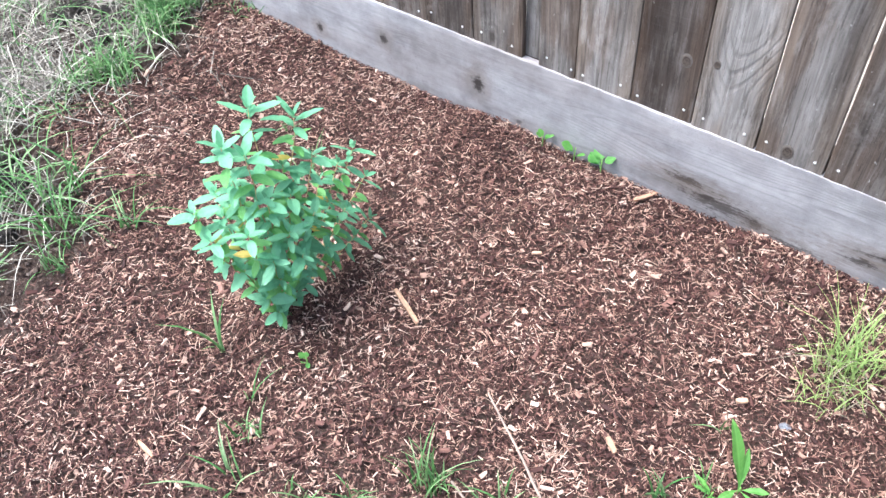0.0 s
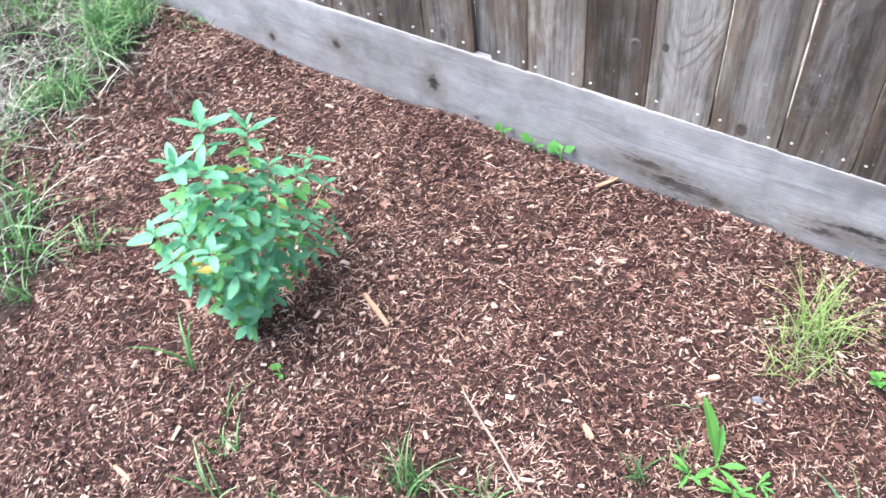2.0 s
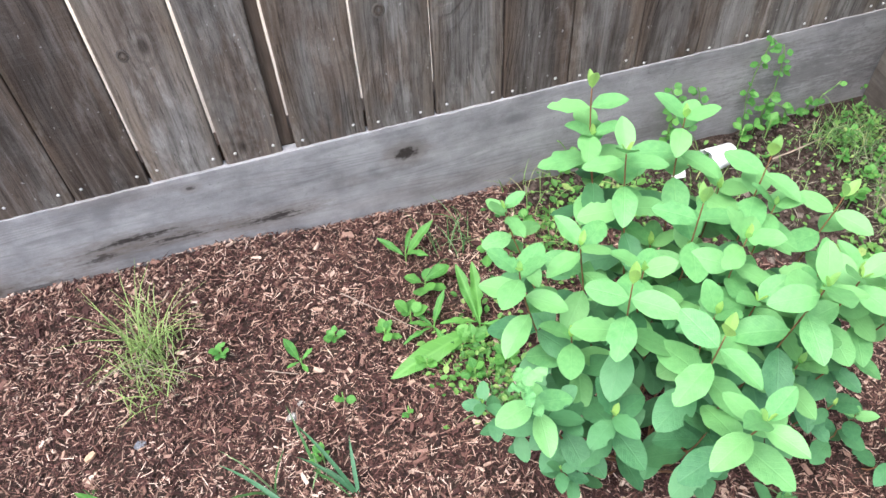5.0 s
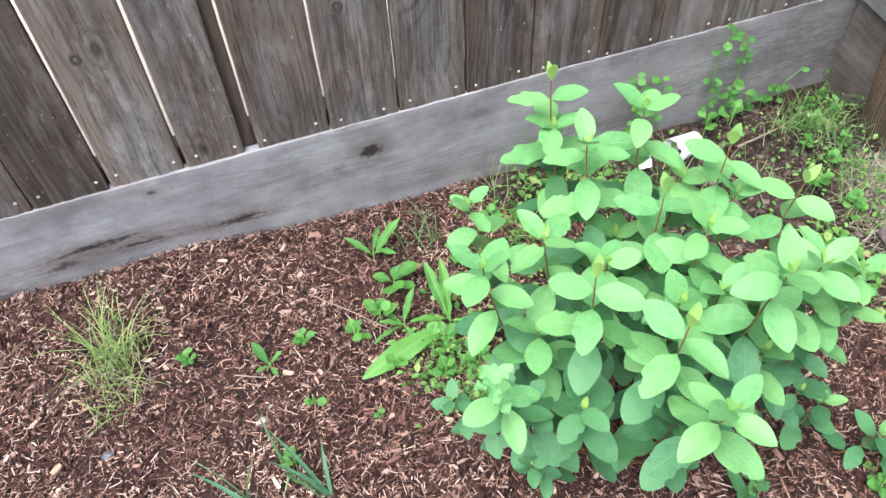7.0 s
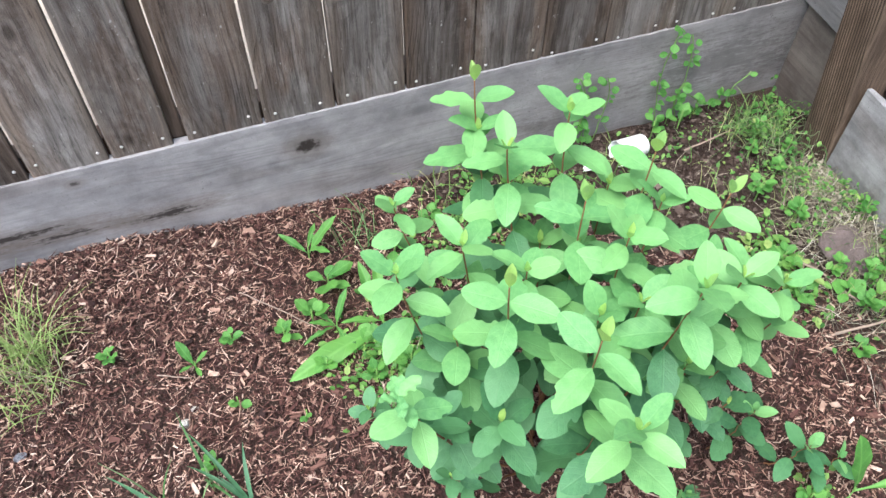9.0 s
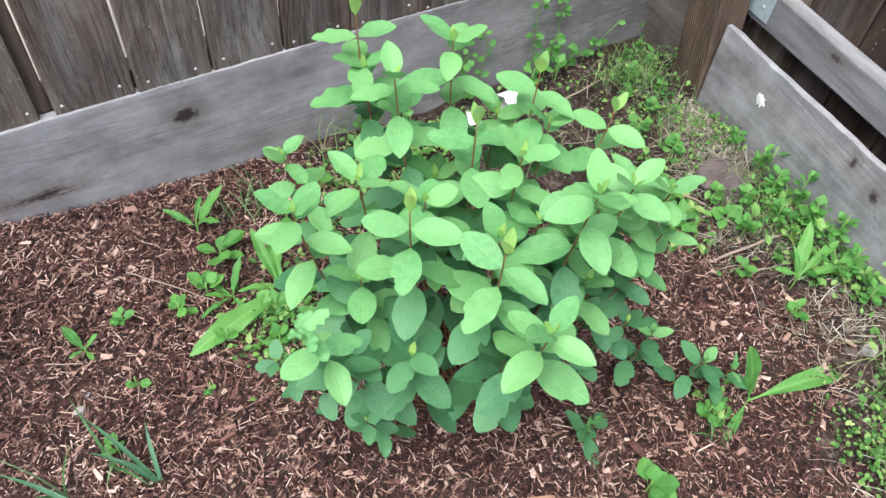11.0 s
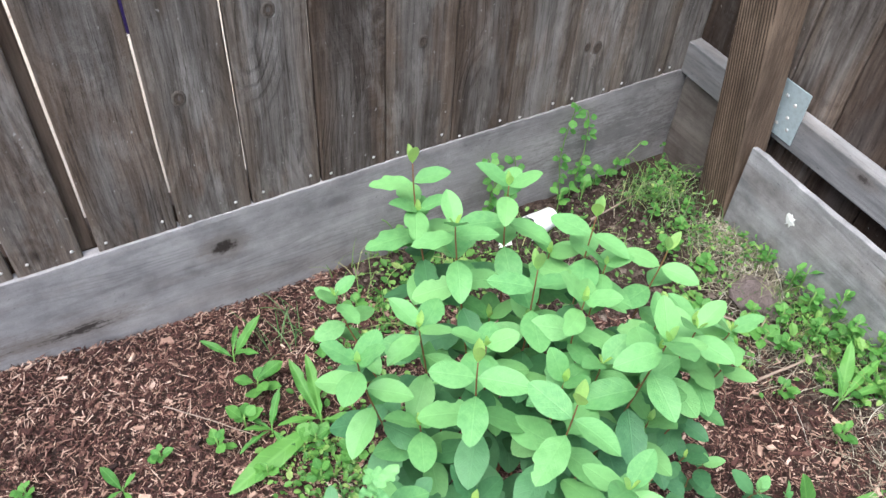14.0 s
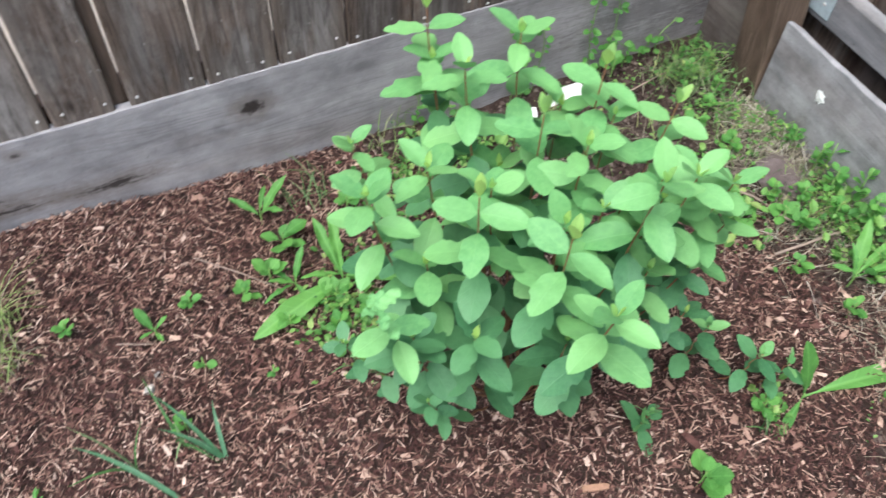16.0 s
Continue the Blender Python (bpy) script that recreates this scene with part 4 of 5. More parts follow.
SMALL = [leaf_mesh("blue_leaf", LEAF_BLUE, 0.38, 0.12, 0.10, 0.85, 0.05, 0, 21, blunt=0.6), leaf_mesh("blue_leaf", LEAF_BLUE, 0.42, 0.2, 0.16, 0.85, 0.05, 0, 22, blunt=0.6),
         leaf_mesh("blue_leaf", LEAF_BLUE, 0.34, 0.15, 0.04, 0.9, 0.05, 0, 23, blunt=0.62),
         leaf_mesh("blue_leaf", LEAF_INNER, 0.38, 0.15, 0.16, 0.88, 0.05, 0, 25, blunt=0.62), leaf_mesh("blue_leaf", LEAF_INNER, 0.42, 0.2, 0.12, 0.88, 0.05, 0, 26, blunt=0.62)]
SMALL_TIPS = [(-1.86, -0.68, 0.495), (-1.84, -0.77, 0.475), (-1.82, -0.615, 0.45), (-1.80, -0.755, 0.465), (-1.81, -0.49, 0.29), (-1.82, -0.46, 0.18), (-1.77, -0.51, 0.12),
              (-1.88, -0.845, 0.35), (-1.77, -0.815, 0.33), (-1.76, -0.665, 0.27), (-1.74, -0.73, 0.22), (-1.80, -0.80, 0.11), (-1.83, -0.86, 0.32), (-1.91, -0.77, 0.33),
              (-1.82, -0.53, 0.27), (-1.80, -0.585, 0.21), (-1.805, -0.825, 0.22)]
SMALL_LOW = [(-1.755, -0.79, 0.245), (-1.81, -0.60, 0.35), (-1.895, -0.74, 0.34), (-1.785, -0.745, 0.36), (-1.80, -0.68, 0.31), (-1.765, -0.58, 0.21), (-1.76, -0.65, 0.155),
             (-1.855, -0.805, 0.32), (-1.755, -0.735, 0.28), (-1.765, -0.715, 0.12), (-1.76, -0.78, 0.18), (-1.77, -0.565, 0.11), (-1.855, -0.73, 0.27), (-1.835, -0.575, 0.25),
             (-1.835, -0.655, 0.35), (-1.80, -0.76, 0.07), (-1.79, -0.79, 0.06)]
shrub("shrub", "small bushy shrub with narrow blue-green leaves, standing in bark mulch", (-1.85, -0.745, 0.0), SMALL_TIPS + SMALL_LOW, SMALL, SMALL[:3], 0.0365, 0.022, STEM_TAN, 33,
      spread=0.014, bare=0.56, thin=0.0021, sweep=0.6, tipsize=0.82, crown=(0.3, 0.65), tight=0.3, droop=-0.15, tops=4)


# ---- weeds ----
WEED_LONG = [leaf_mesh("long_leaf", WEED, 0.21, 0.2, 0.25, 1.15, 0.25, 0, 41, 0.08), leaf_mesh("long_leaf", WEED, 0.20, 0.3, 0.4, 1.25, 0.3, 2, 42, 0.1)]
WEED_BROAD = [leaf_mesh("broad_leaf", WEED, 0.30, 0.12, 0.25, 1.45, 0.12, 0, 48, 0.1), leaf_mesh("broad_leaf", WEED, 0.27, 0.15, 0.35, 1.4, 0.18, 1, 49, 0.12)]
WEED_STRAP = leaf_mesh("strap_leaf", WEED, 0.16, 0.2, 0.22, 1.3, 0.1, 0, 50, 0.1)
WEED_OVAL = [leaf_mesh("oval_leaf", WEED, 0.55, 0.15, 0.15, 1.1, 0.08, 0, 43, 0.2), leaf_mesh("oval_leaf", WEED, 0.7, 0.1, 0.1, 1.0, 0.05, 0, 44, 0.25)]


def rosette(name, label, x, y, blades, shapes, seed, tall=0.0, stalk=0.0018):
    """A weed: blades given as (turn, rise, length), all from one short crown."""
    r = random.Random(seed)
    plant = tagged(new(name), label, "weed")
    plant.location = (x, y, float(gz(x, y)) - 0.003)
    bm = bmesh.new()
    tube(bm, [Vector((0, 0, -0.01)), Vector((0.001, 0, 0.01 + tall * 0.5)), Vector((0.002, 0.001, 0.015 + tall))], [stalk, stalk, stalk * 0.7])
    part("stalk", bm, STEM_GREEN, plant)
    for i, (turn, rise, length) in enumerate(blades):
        a, e = radians(turn), radians(rise)
        out = Vector((math.cos(a) * math.cos(e), math.sin(a) * math.cos(e), math.sin(e)))
        up = Vector((-math.cos(a) * math.sin(e), -math.sin(a) * math.sin(e), math.cos(e)))
        p = Vector((0, 0, 0.008 + tall * (0.35 + 0.65 * i / max(1, len(blades)))))
        shape = shapes[i] if len(shapes) == len(blades) else r.choice(shapes)
        part("leaf", shape, None, plant, m=leaf_pose(p, out, up, length, r.uniform(-0.3, 0.3)))
    return plant


def sprig(x, y, seed, n=8, size=0.02, tall=0.03, shapes=None, label="small green broad-leaved seedling in bark mulch"):
    r = random.Random(seed)
    return rosette("seedling", label, x, y, [(r.uniform(0, 360), r.uniform(5, 55), size * r.uniform(0.7, 1.2)) for _ in range(n)], shapes or WEED_OVAL, seed, tall)


LONG = "weed with long wavy bright-green leaves growing from mulch"
rosette("dock_weed", LONG, -0.27, -0.155, [(20, 55, 0.10), (140, 40, 0.07), (300, 60, 0.08), (60, 30, 0.06)], WEED_LONG, 1, 0.03)
rosette("dock_weed", LONG, -0.175, -0.365, [(200, 14, 0.20), (75, 62, 0.12), (100, 50, 0.12), (320, 30, 0.12), (170, 30, 0.08)], WEED_LONG, 2, 0.03)
rosette("dock_weed", LONG, 0.49, -0.94, [(105, 82, 0.135), (-12, 18, 0.225), (60, 60, 0.05), (205, 6, 0.11)], [WEED_BROAD[0], WEED_STRAP, WEED_BROAD[1], WEED_STRAP], 3, 0.01)
rosette("dock_weed", LONG, 0.70, -0.80, [(48, 52, 0.12), (14, 30, 0.12), (-10, 14, 0.15), (85, 66, 0.06), (150, 35, 0.05)], [WEED_LONG[0], WEED_STRAP, WEED_STRAP, WEED_LONG[1], WEED_BROAD[1]], 4, 0.045)
rosette("dock_weed", LONG, 0.83, -0.56, [(20, 50, 0.07), (190, 60, 0.08), (300, 50, 0.05)], WEED_LONG, 5, 0.09)
rosette("dock_weed", LONG, -0.865, -0.57, [(140, 74, 0.15), (105, 70, 0.085), (20, 35, 0.05), (330, 30, 0.07), (250, 28, 0.05)], [WEED_STRAP, WEED_STRAP, WEED_BROAD[1], WEED_STRAP, WEED_BROAD[1]], 6, 0.012)
rosette("dock_weed", LONG, -0.53, -0.34, [(120, 62, 0.06), (290, 40, 0.035), (30, 40, 0.035), (200, 30, 0.03)], WEED_BROAD, 8, 0.015)
SEEDLINGS_BED = [(-0.674, -0.274, 9, 0.024), (-0.456, -0.31, 10, 0.022), (-0.36, -0.33, 7, 0.03), (-0.53, -0.545, 6, 0.022), (-0.47, -0.44, 3, 0.022), (-1.475, -0.018, 4, 0.045), (-1.548, -0.02, 3, 0.035),
    (-1.64, -0.02, 4, 0.03), (-1.683, -0.83, 5, 0.018), (-0.36, -0.5, 4, 0.015)]
SEEDLINGS_SHRUB = [(-0.25, -0.235, 8, 0.05), (-0.3, -0.3, 7, 0.04), (-0.2, -0.4, 9, 0.035), (-0.3, -0.42, 9, 0.025), (-0.22, -0.47, 9, 0.025), (0.4, -0.93, 12, 0.03), (0.66, -0.85, 8, 0.028),
    (0.64, -0.72, 8, 0.03), (0.6, -0.58, 10, 0.035), (0.62, -0.5, 10, 0.035), (0.68, -0.62, 9, 0.035), (-0.15, -0.46, 9, 0.03), (-0.1, -0.2, 8, 0.035), (0.0, -0.14, 8, 0.03),
    (0.215, -0.995, 9, 0.05)]
for i, (x, y, n, s) in enumerate(SEEDLINGS_BED + SEEDLINGS_SHRUB):
    sprig(x, y, 60 + i, n, s, 0.02 + 0.4 * s)
for i, (x, y, n, s) in enumerate([(-0.82, -0.60, 7, 0.045), (-0.90, -0.61, 6, 0.038), (-0.79, -0.565, 5, 0.032), (-0.26, -0.33, 6, 0.07)]):
    sprig(x, y, 160 + i, n, s, 0.012, WEED_LONG, "low weed with narrow toothed green leaves in bark mulch")
# Bushy weeds leaning on the side board and round the stone.
for i, (x, y, n, s, tall) in enumerate([(0.822, -0.47, 12, 0.026, 0.05), (0.818, -0.545, 16, 0.03, 0.08), (0.80, -0.61, 18, 0.034, 0.07), (0.823, -0.655, 16, 0.03, 0.10), (0.805, -0.71, 18, 0.034, 0.08),
                                        (0.822, -0.765, 16, 0.032, 0.09), (0.80, -0.83, 16, 0.034, 0.07), (0.76, -0.67, 16, 0.034, 0.06), (0.74, -0.60, 14, 0.03, 0.05), (0.69, -0.66, 16, 0.036, 0.06),
                                        (0.70, -0.56, 14, 0.03, 0.05), (0.78, -0.90, 14, 0.03, 0.05), (0.70, -1.06, 16, 0.03, 0.05), (0.73, -1.14, 18, 0.032, 0.05)]):
    sprig(x, y, 260 + i, n, s * 0.74, tall, None, "bushy bright-green weed crowding the foot of the side board")
# Suckers of the large shrub, each on a leaning stem of its own.
for i, (foot, tip, n) in enumerate([((0.29, -0.79, 0), (0.33, -0.80, 0.15), 3), ((0.36, -0.84, 0), (0.40, -0.875, 0.12), 3), ((0.42, -0.88, 0), (0.45, -0.90, 0.09), 3), ((0.17, -0.87, 0), (0.175, -0.872, 0.045), 2), ((0.185, -0.865, 0), (0.20, -0.86, 0.035), 2)]):
    shrub("shrub_sucker", "low sucker shoot with oval green leaves beside the large shrub", foot, [tip], BIG_SHADED, BIG[:3], 0.052, 0.04, STEM, 70 + i, 0.0, 0.25, 0.0016, tipsize=0.6)


def blades(name, spots, material, parent=None, bend=0.8, seed=0, width=0.003):
    """Grass: spots are (x, y, count, radius, height); every blade is a tapering, bending strip folded along its middle."""
    r = np.random.RandomState(seed)
    xs, ys, hs = [], [], []
    for (x, y, n, rad, h) in spots:
        a, d = r.uniform(0, 2 * np.pi, n), rad * np.sqrt(r.uniform(0, 1, n))
        xs.append(x + d * np.cos(a)), ys.append(y + d * np.sin(a)), hs.append(h * r.uniform(0.45, 1.1, n))
    x, y, h = np.concatenate(xs), np.concatenate(ys), np.concatenate(hs)
    n, k = len(x), 5
    a, lean = r.uniform(0, 2 * np.pi, n), r.uniform(0.1, 1.0, n) * bend
    w = width * r.uniform(0.6, 1.3, n)
    z0 = gz(x, y) - 0.004
    verts = np.zeros((n, k * 2, 3))
    for i in range(k):
        s = i / (k - 1)
        out = h * lean * (0.25 * s + 0.75 * s * s)
        up = h * (s - 0.42 * lean * s ** 3)
        half = w * (1 - s) ** 0.6 * 0.5 + 0.0002
        for j, q in enumerate((-1, 1)):
            verts[:, 2 * i + j, 0] = x + np.cos(a) * out - np.sin(a) * half * q
            verts[:, 2 * i + j, 1] = y + np.sin(a) * out + np.cos(a) * half * q
            verts[:, 2 * i + j, 2] = np.maximum(z0 + up, gz(x, y) + 0.002 * s)
    verts[:, :, 1] = np.minimum(verts[:, :, 1], -0.002)
    faces = np.array([[2 * i, 2 * i + 1, 2 * i + 3, 2 * i + 2] for i in range(k - 1)])
    faces = (faces[None] + (np.arange(n) * 2 * k)[:, None, None]).reshape(-1, 4)
    return part(name, mesh_from(name, verts.reshape(-1, 3), faces, material), None, parent)


tagged(blades("grass", [(-2.43, -0.90, 34, 0.06, 0.16), (-2.56, -0.82, 36, 0.07, 0.16), (-2.32, -0.79, 14, 0.02, 0.14), (-2.86, -0.50, 30, 0.05, 0.09), (-2.80, -0.44, 90, 0.07, 0.13),
                        (-2.92, -0.12, 220, 0.10, 0.15), (-2.85, -0.24, 90, 0.06, 0.12), (-3.1, -0.25, 60, 0.25, 0.10), (-3.0, -0.6, 30, 0.30, 0.10), (-2.75, -0.85, 24, 0.10, 0.12),
                        (-3.3, -0.08, 260, 0.2, 0.16), (-3.6, -0.15, 300, 0.35, 0.12), (-4.0, -0.1, 300, 0.35, 0.12), (-2.70, -0.03, 16, 0.05, 0.08), (-2.75, -1.2, 160, 0.25, 0.1), (-2.45, -1.12, 30, 0.05, 0.08), (-2.66, -0.90, 26, 0.10, 0.12), (-2.36, -0.98, 18, 0.03, 0.09)],
              GRASS, seed=3, bend=1.5, width=0.0054), "bright green grass at the mulch's edge", "grass", kind="stuff")
tagged(blades("dry_grass", [(-3.15, -0.50, 480, 0.40, 0.13), (-2.98, -0.62, 160, 0.12, 0.11), (-3.6, -0.3, 1100, 0.5, 0.14), (-4.1, -0.2, 900, 0.5, 0.14), (-3.7, -0.9, 700, 0.5, 0.12), (-2.75, -1.25, 420, 0.3, 0.1),
                            (-3.2, -1.0, 800, 0.45, 0.12), (-2.95, -0.85, 160, 0.15, 0.1), (-2.95, -0.15, 160, 0.18, 0.1), (-2.5, -0.9, 80, 0.1, 0.1)], STRAW_GREY, bend=2.6, seed=4, width=0.0030),
       "flattened dry straw-coloured grass on bare soil", "dry grass", kind="stuff")
tagged(blades("grass", [(-3.1, -0.55, 110, 0.42, 0.14), (-2.9, -0.62, 30, 0.12, 0.12), (-2.85, -0.85, 30, 0.12, 0.13), (-3.6, -0.3, 160, 0.5, 0.12), (-3.3, -1.0, 120, 0.4, 0.12), (-2.68, -0.92, 20, 0.12, 0.1), (-2.6, -1.15, 80, 0.2, 0.1)], GRASS, seed=14, bend=2.2, width=0.0045),
       "flattened green grass among dry straw", "grass", kind="stuff")
TUFTS = [(-0.97, -0.66, 9, 0.02, 0.11, 0.006, "grass tuft with broad blades in bark mulch"), (-0.92, -0.60, 6, 0.02, 0.07, 0.004, "grass tuft in bark mulch"),
         (-1.848, -0.913, 6, 0.006, 0.15, 0.007, "grass tuft with a few broad blades in bark mulch"), (-1.325, -0.885, 40, 0.03, 0.14, 0.004, "green grass tuft in bark mulch"),
         (-1.62, -1.11, 12, 0.03, 0.10, 0.0045, "green grass tuft in bark mulch"), (-1.66, -1.02, 14, 0.03, 0.07, 0.004, "green grass tuft in bark mulch"),
         (-1.19, -0.86, 34, 0.045, 0.07, 0.004, "green grass tuft in bark mulch"), (-1.42, -0.99, 12, 0.02, 0.08, 0.004, "green grass tuft in bark mulch"), (-1.50, -1.06, 16, 0.03, 0.07, 0.004, "green grass tuft in bark mulch")]
TUFTS += [(-0.545, -0.56, 5, 0.008, 0.12, 0.006, "grass tuft with a few broad blades in bark mulch"), (-0.62, -0.58, 3, 0.006, 0.17, 0.006, "long arching grass blade in bark mulch"),
         (-0.19, -0.56, 30, 0.05, 0.06, 0.003, "thin green grass tuft in bark mulch"), (-2.23, -0.33, 6, 0.01, 0.07, 0.004, "grass tuft in bark mulch"), (-2.05, -0.42, 12, 0.03, 0.12, 0.0035, "grass tuft in bark mulch"),
         (-0.94, -0.47, 4, 0.01, 0.10, 0.004, "grass tuft in bark mulch"), (-1.72, -0.96, 4, 0.01, 0.09, 0.004, "grass tuft in bark mulch"), (0.38, -0.97, 6, 0.012, 0.11, 0.005, "grass tuft in bark mulch"),
         (-0.16, -0.12, 26, 0.06, 0.10, 0.0025, "thin green grass tuft at the kickboard's foot")]


def tuft(spots, material, seed, width, bend, label):
    """A grass tuft whose blades are parts of their own."""
    whole = blades("blade", spots, material, seed=seed, width=width, bend=bend)
    co = np.zeros(len(whole.data.vertices) * 3, np.float32)
    whole.data.vertices.foreach_get("co", co)
    bpy.data.objects.remove(whole)
    x, y = spots[0][:2]
    root = np.array([x, y, float(gz(x, y))])
    plant = tagged(new("grass_tuft"), label, "grass tuft", "grass tufts")
    plant.location = root
    quads = [[2 * i, 2 * i + 1, 2 * i + 3, 2 * i + 2] for i in range(4)]
    for strip in co.reshape(-1, 10, 3):
        part("blade", mesh_from("blade", strip - root, quads, material, True), None, plant)


for i, (x, y, n, rad, h, w, label) in enumerate(TUFTS):
    tuft([(x, y, n, rad, h)], GRASS, 20 + i, w, 0.7 if h > 0.125 else 1.1, label)
tuft([(-0.815, -0.235, 40, 0.04, 0.175), (-0.81, -0.25, 46, 0.05, 0.10), (-0.80, -0.19, 26, 0.05, 0.12), (-0.82, -0.27, 26, 0.06, 0.06), (-0.76, -0.22, 10, 0.02, 0.09), (-0.82, -0.31, 22, 0.05, 0.07)], GRASS_YEL, 50, 0.0024, 1.2, "wispy yellow-green grass tuft going to seed")
tuft([(-0.79, -0.26, 14, 0.05, 0.12), (-0.80, -0.31, 16, 0.05, 0.08)], STRAW, 51, 0.0016, 1.6, "dry straw stalks in the wispy grass")


def arching_grass(label, root, reach, width, material=GRASS):
    """Broad grass blades bowing over from one crown, folded along the middle; reach holds (end, crest) pairs."""
    plant = tagged(new("grass_tuft"), label, "grass tuft", "grass tufts")
    foot = Vector((root[0], root[1], float(gz(*root)) - 0.004))
    plant.location = foot
    for end, crest in reach:
        tip = Vector((end[0], end[1], float(gz(end[0], end[1])) + end[2])) - foot
        top = tip * 0.5 + Vector((0, 0, crest * 2))
        aside = Vector((-tip.y, tip.x, 0)).normalized()
        rows = []
        for i in range(11):
            u = i / 10
            p = top * (2 * u * (1 - u)) + tip * u * u
            half = 0.5 * width * (0.55 + 0.45 * math.sin(math.pi * min(1.0, u + 0.15))) * (1 - u ** 4) + 0.0003
            rows += [p - aside * half + Vector((0, 0, half * 0.4)), p, p + aside * half + Vector((0, 0, half * 0.4))]
        quads = [[3 * i + j, 3 * i + j + 1, 3 * i + j + 4, 3 * i + j + 3] for i in range(10) for j in range(2)]
        part("blade", mesh_from("blade", rows, quads, material, True), None, plant)
    return plant


arching_grass("single broad bluish-green grass blade arching over bark mulch", (-0.565, -0.665), [((-0.715, -0.49, 0.01), 0.045)], 0.0085, BLUE_BLADE)
arching_grass("small dark-green grass tuft with a few broad blades", (-0.485, -0.625), [((-0.565, -0.475, 0.045), 0.03), ((-0.475, -0.53, 0.045), 0.02), ((-0.575, -0.53, 0.02), 0.03), ((-0.53, -0.56, 0.01), 0.012)], 0.007, BLUE_BLADE)


def carpet(name, spots, seed, material=COVER, size=0.011, parent=None, wall=False):
    """Low creeping weeds: many small oval leaves at short stalks; spots are (x, y, count, radius x, radius y, height)."""
    r = np.random.RandomState(seed)
    P, S = [], []
    for (x, y, n, rx, ry, h) in spots:
        px, py = x + rx * np.clip(r.normal(0, 0.5, n), -1.2, 1.2), y + ry * np.clip(r.normal(0, 0.5, n), -1.2, 1.2)
        lump = 0.5 + 0.5 * np.sin(37 * px + 3) * np.sin(41 * py)
        P.append(np.stack([px, py, gz(px, py) + h * r.uniform(0.05, 1, n) * (0.35 + 0.65 * lump)], 1))
        S.append(size * r.uniform(0.4, 1.0, n) ** 1.5 * 1.7)
    P, S = np.concatenate(P), np.concatenate(S)
    keep = (np.hypot(P[:, 0] - 0.775, P[:, 1] + 0.515) > 0.058) & ((np.hypot(P[:, 0] - 0.715, P[:, 1] + 0.93) > 0.09) | (r.uniform(0, 1, len(P)) < 0.12)) & (P[:, 1] < -0.012) & (P[:, 0] < np.where(P[:, 1] > -0.2, 0.955, SIDE_FACE - 0.01))
    P, S = P[keep], S[keep]
    n = len(P)
    a, e = r.uniform(0, 2 * np.pi, n), r.uniform(-0.5, 1.1, n)
    X = np.stack([np.cos(a) * np.cos(e), np.sin(a) * np.cos(e), np.sin(e)], 1)
    Y = np.stack([-np.sin(a), np.cos(a), np.zeros(n)], 1)
    Z = np.cross(X, Y)
    shape = np.array([(0, 0, 0), (0.3, 0.3, 0.07), (0.75, 0.30, 0.05), (1.05, 0, -0.08), (0.75, -0.30, 0.05), (0.3, -0.3, 0.07), (0.55, 0, 0.0)])
    verts = P[:, None] + S[:, None, None] * (shape[None, :, 0:1] * X[:, None] + shape[None, :, 1:2] * Y[:, None] + shape[None, :, 2:3] * Z[:, None])
    f = np.array([[0, 6, 2, 1], [6, 3, 2, 2], [0, 5, 4, 6], [6, 4, 3, 3]])
    tri = np.array([[0, 6, 1], [1, 6, 2], [6, 3, 2], [0, 5, 6], [5, 4, 6], [6, 4, 3]])
    faces = (tri[None] + (np.arange(n) * 7)[:, None, None]).reshape(-1, 3)
    return part(name, mesh_from(name, verts.reshape(-1, 3), faces, material), None, parent)


tagged(carpet("creeping_weeds", [(0.79, -0.72, 560, 0.10, 0.22, 0.085), (0.79, -0.52, 260, 0.07, 0.16, 0.065), (0.77, -0.36, 150, 0.07, 0.12, 0.06), (0.70, -0.30, 90, 0.08, 0.12, 0.06), (0.76, -1.12, 800, 0.13, 0.18, 0.06),
                                 (0.61, -1.15, 450, 0.07, 0.12, 0.045), (0.60, -0.10, 110, 0.2, 0.08, 0.04), (0.60, -0.50, 260, 0.07, 0.18, 0.05), (0.2, -0.14, 520, 0.22, 0.10, 0.05), (0.72, -1.4, 900, 0.2, 0.2, 0.05),
                                 (0.40, -0.26, 90, 0.2, 0.12, 0.03), (0.06, -0.24, 220, 0.12, 0.10, 0.04), (0.79, -0.16, 220, 0.08, 0.08, 0.075), (0.88, -0.10, 90, 0.05, 0.08, 0.07), (0.82, -0.45, 160, 0.04, 0.10, 0.06)], 5, size=0.0088),
       "low creeping chickweed and clover along the side fence", "weeds", kind="stuff")
tagged(carpet("clover", [(0.80, -0.74, 170, 0.07, 0.14, 0.085), (0.78, -1.10, 240, 0.10, 0.16, 0.06), (0.80, -0.88, 110, 0.06, 0.1, 0.06), (0.62, -0.52, 120, 0.06, 0.1, 0.06), (0.18, -0.12, 80, 0.15, 0.06, 0.05)], 8, size=0.018),
       "clover patch with round green leaves", "weeds", kind="stuff")
tagged(carpet("creeping_weeds", [(-0.20, -0.42, 420, 0.09, 0.11, 0.04), (-0.16, -0.52, 130, 0.07, 0.07, 0.03), (-0.05, -0.28, 160, 0.12, 0.14, 0.03), (0.42, -0.93, 70, 0.04, 0.04, 0.04)], 6),
       "low creeping weeds round the shrub's foot", "weeds", kind="stuff")
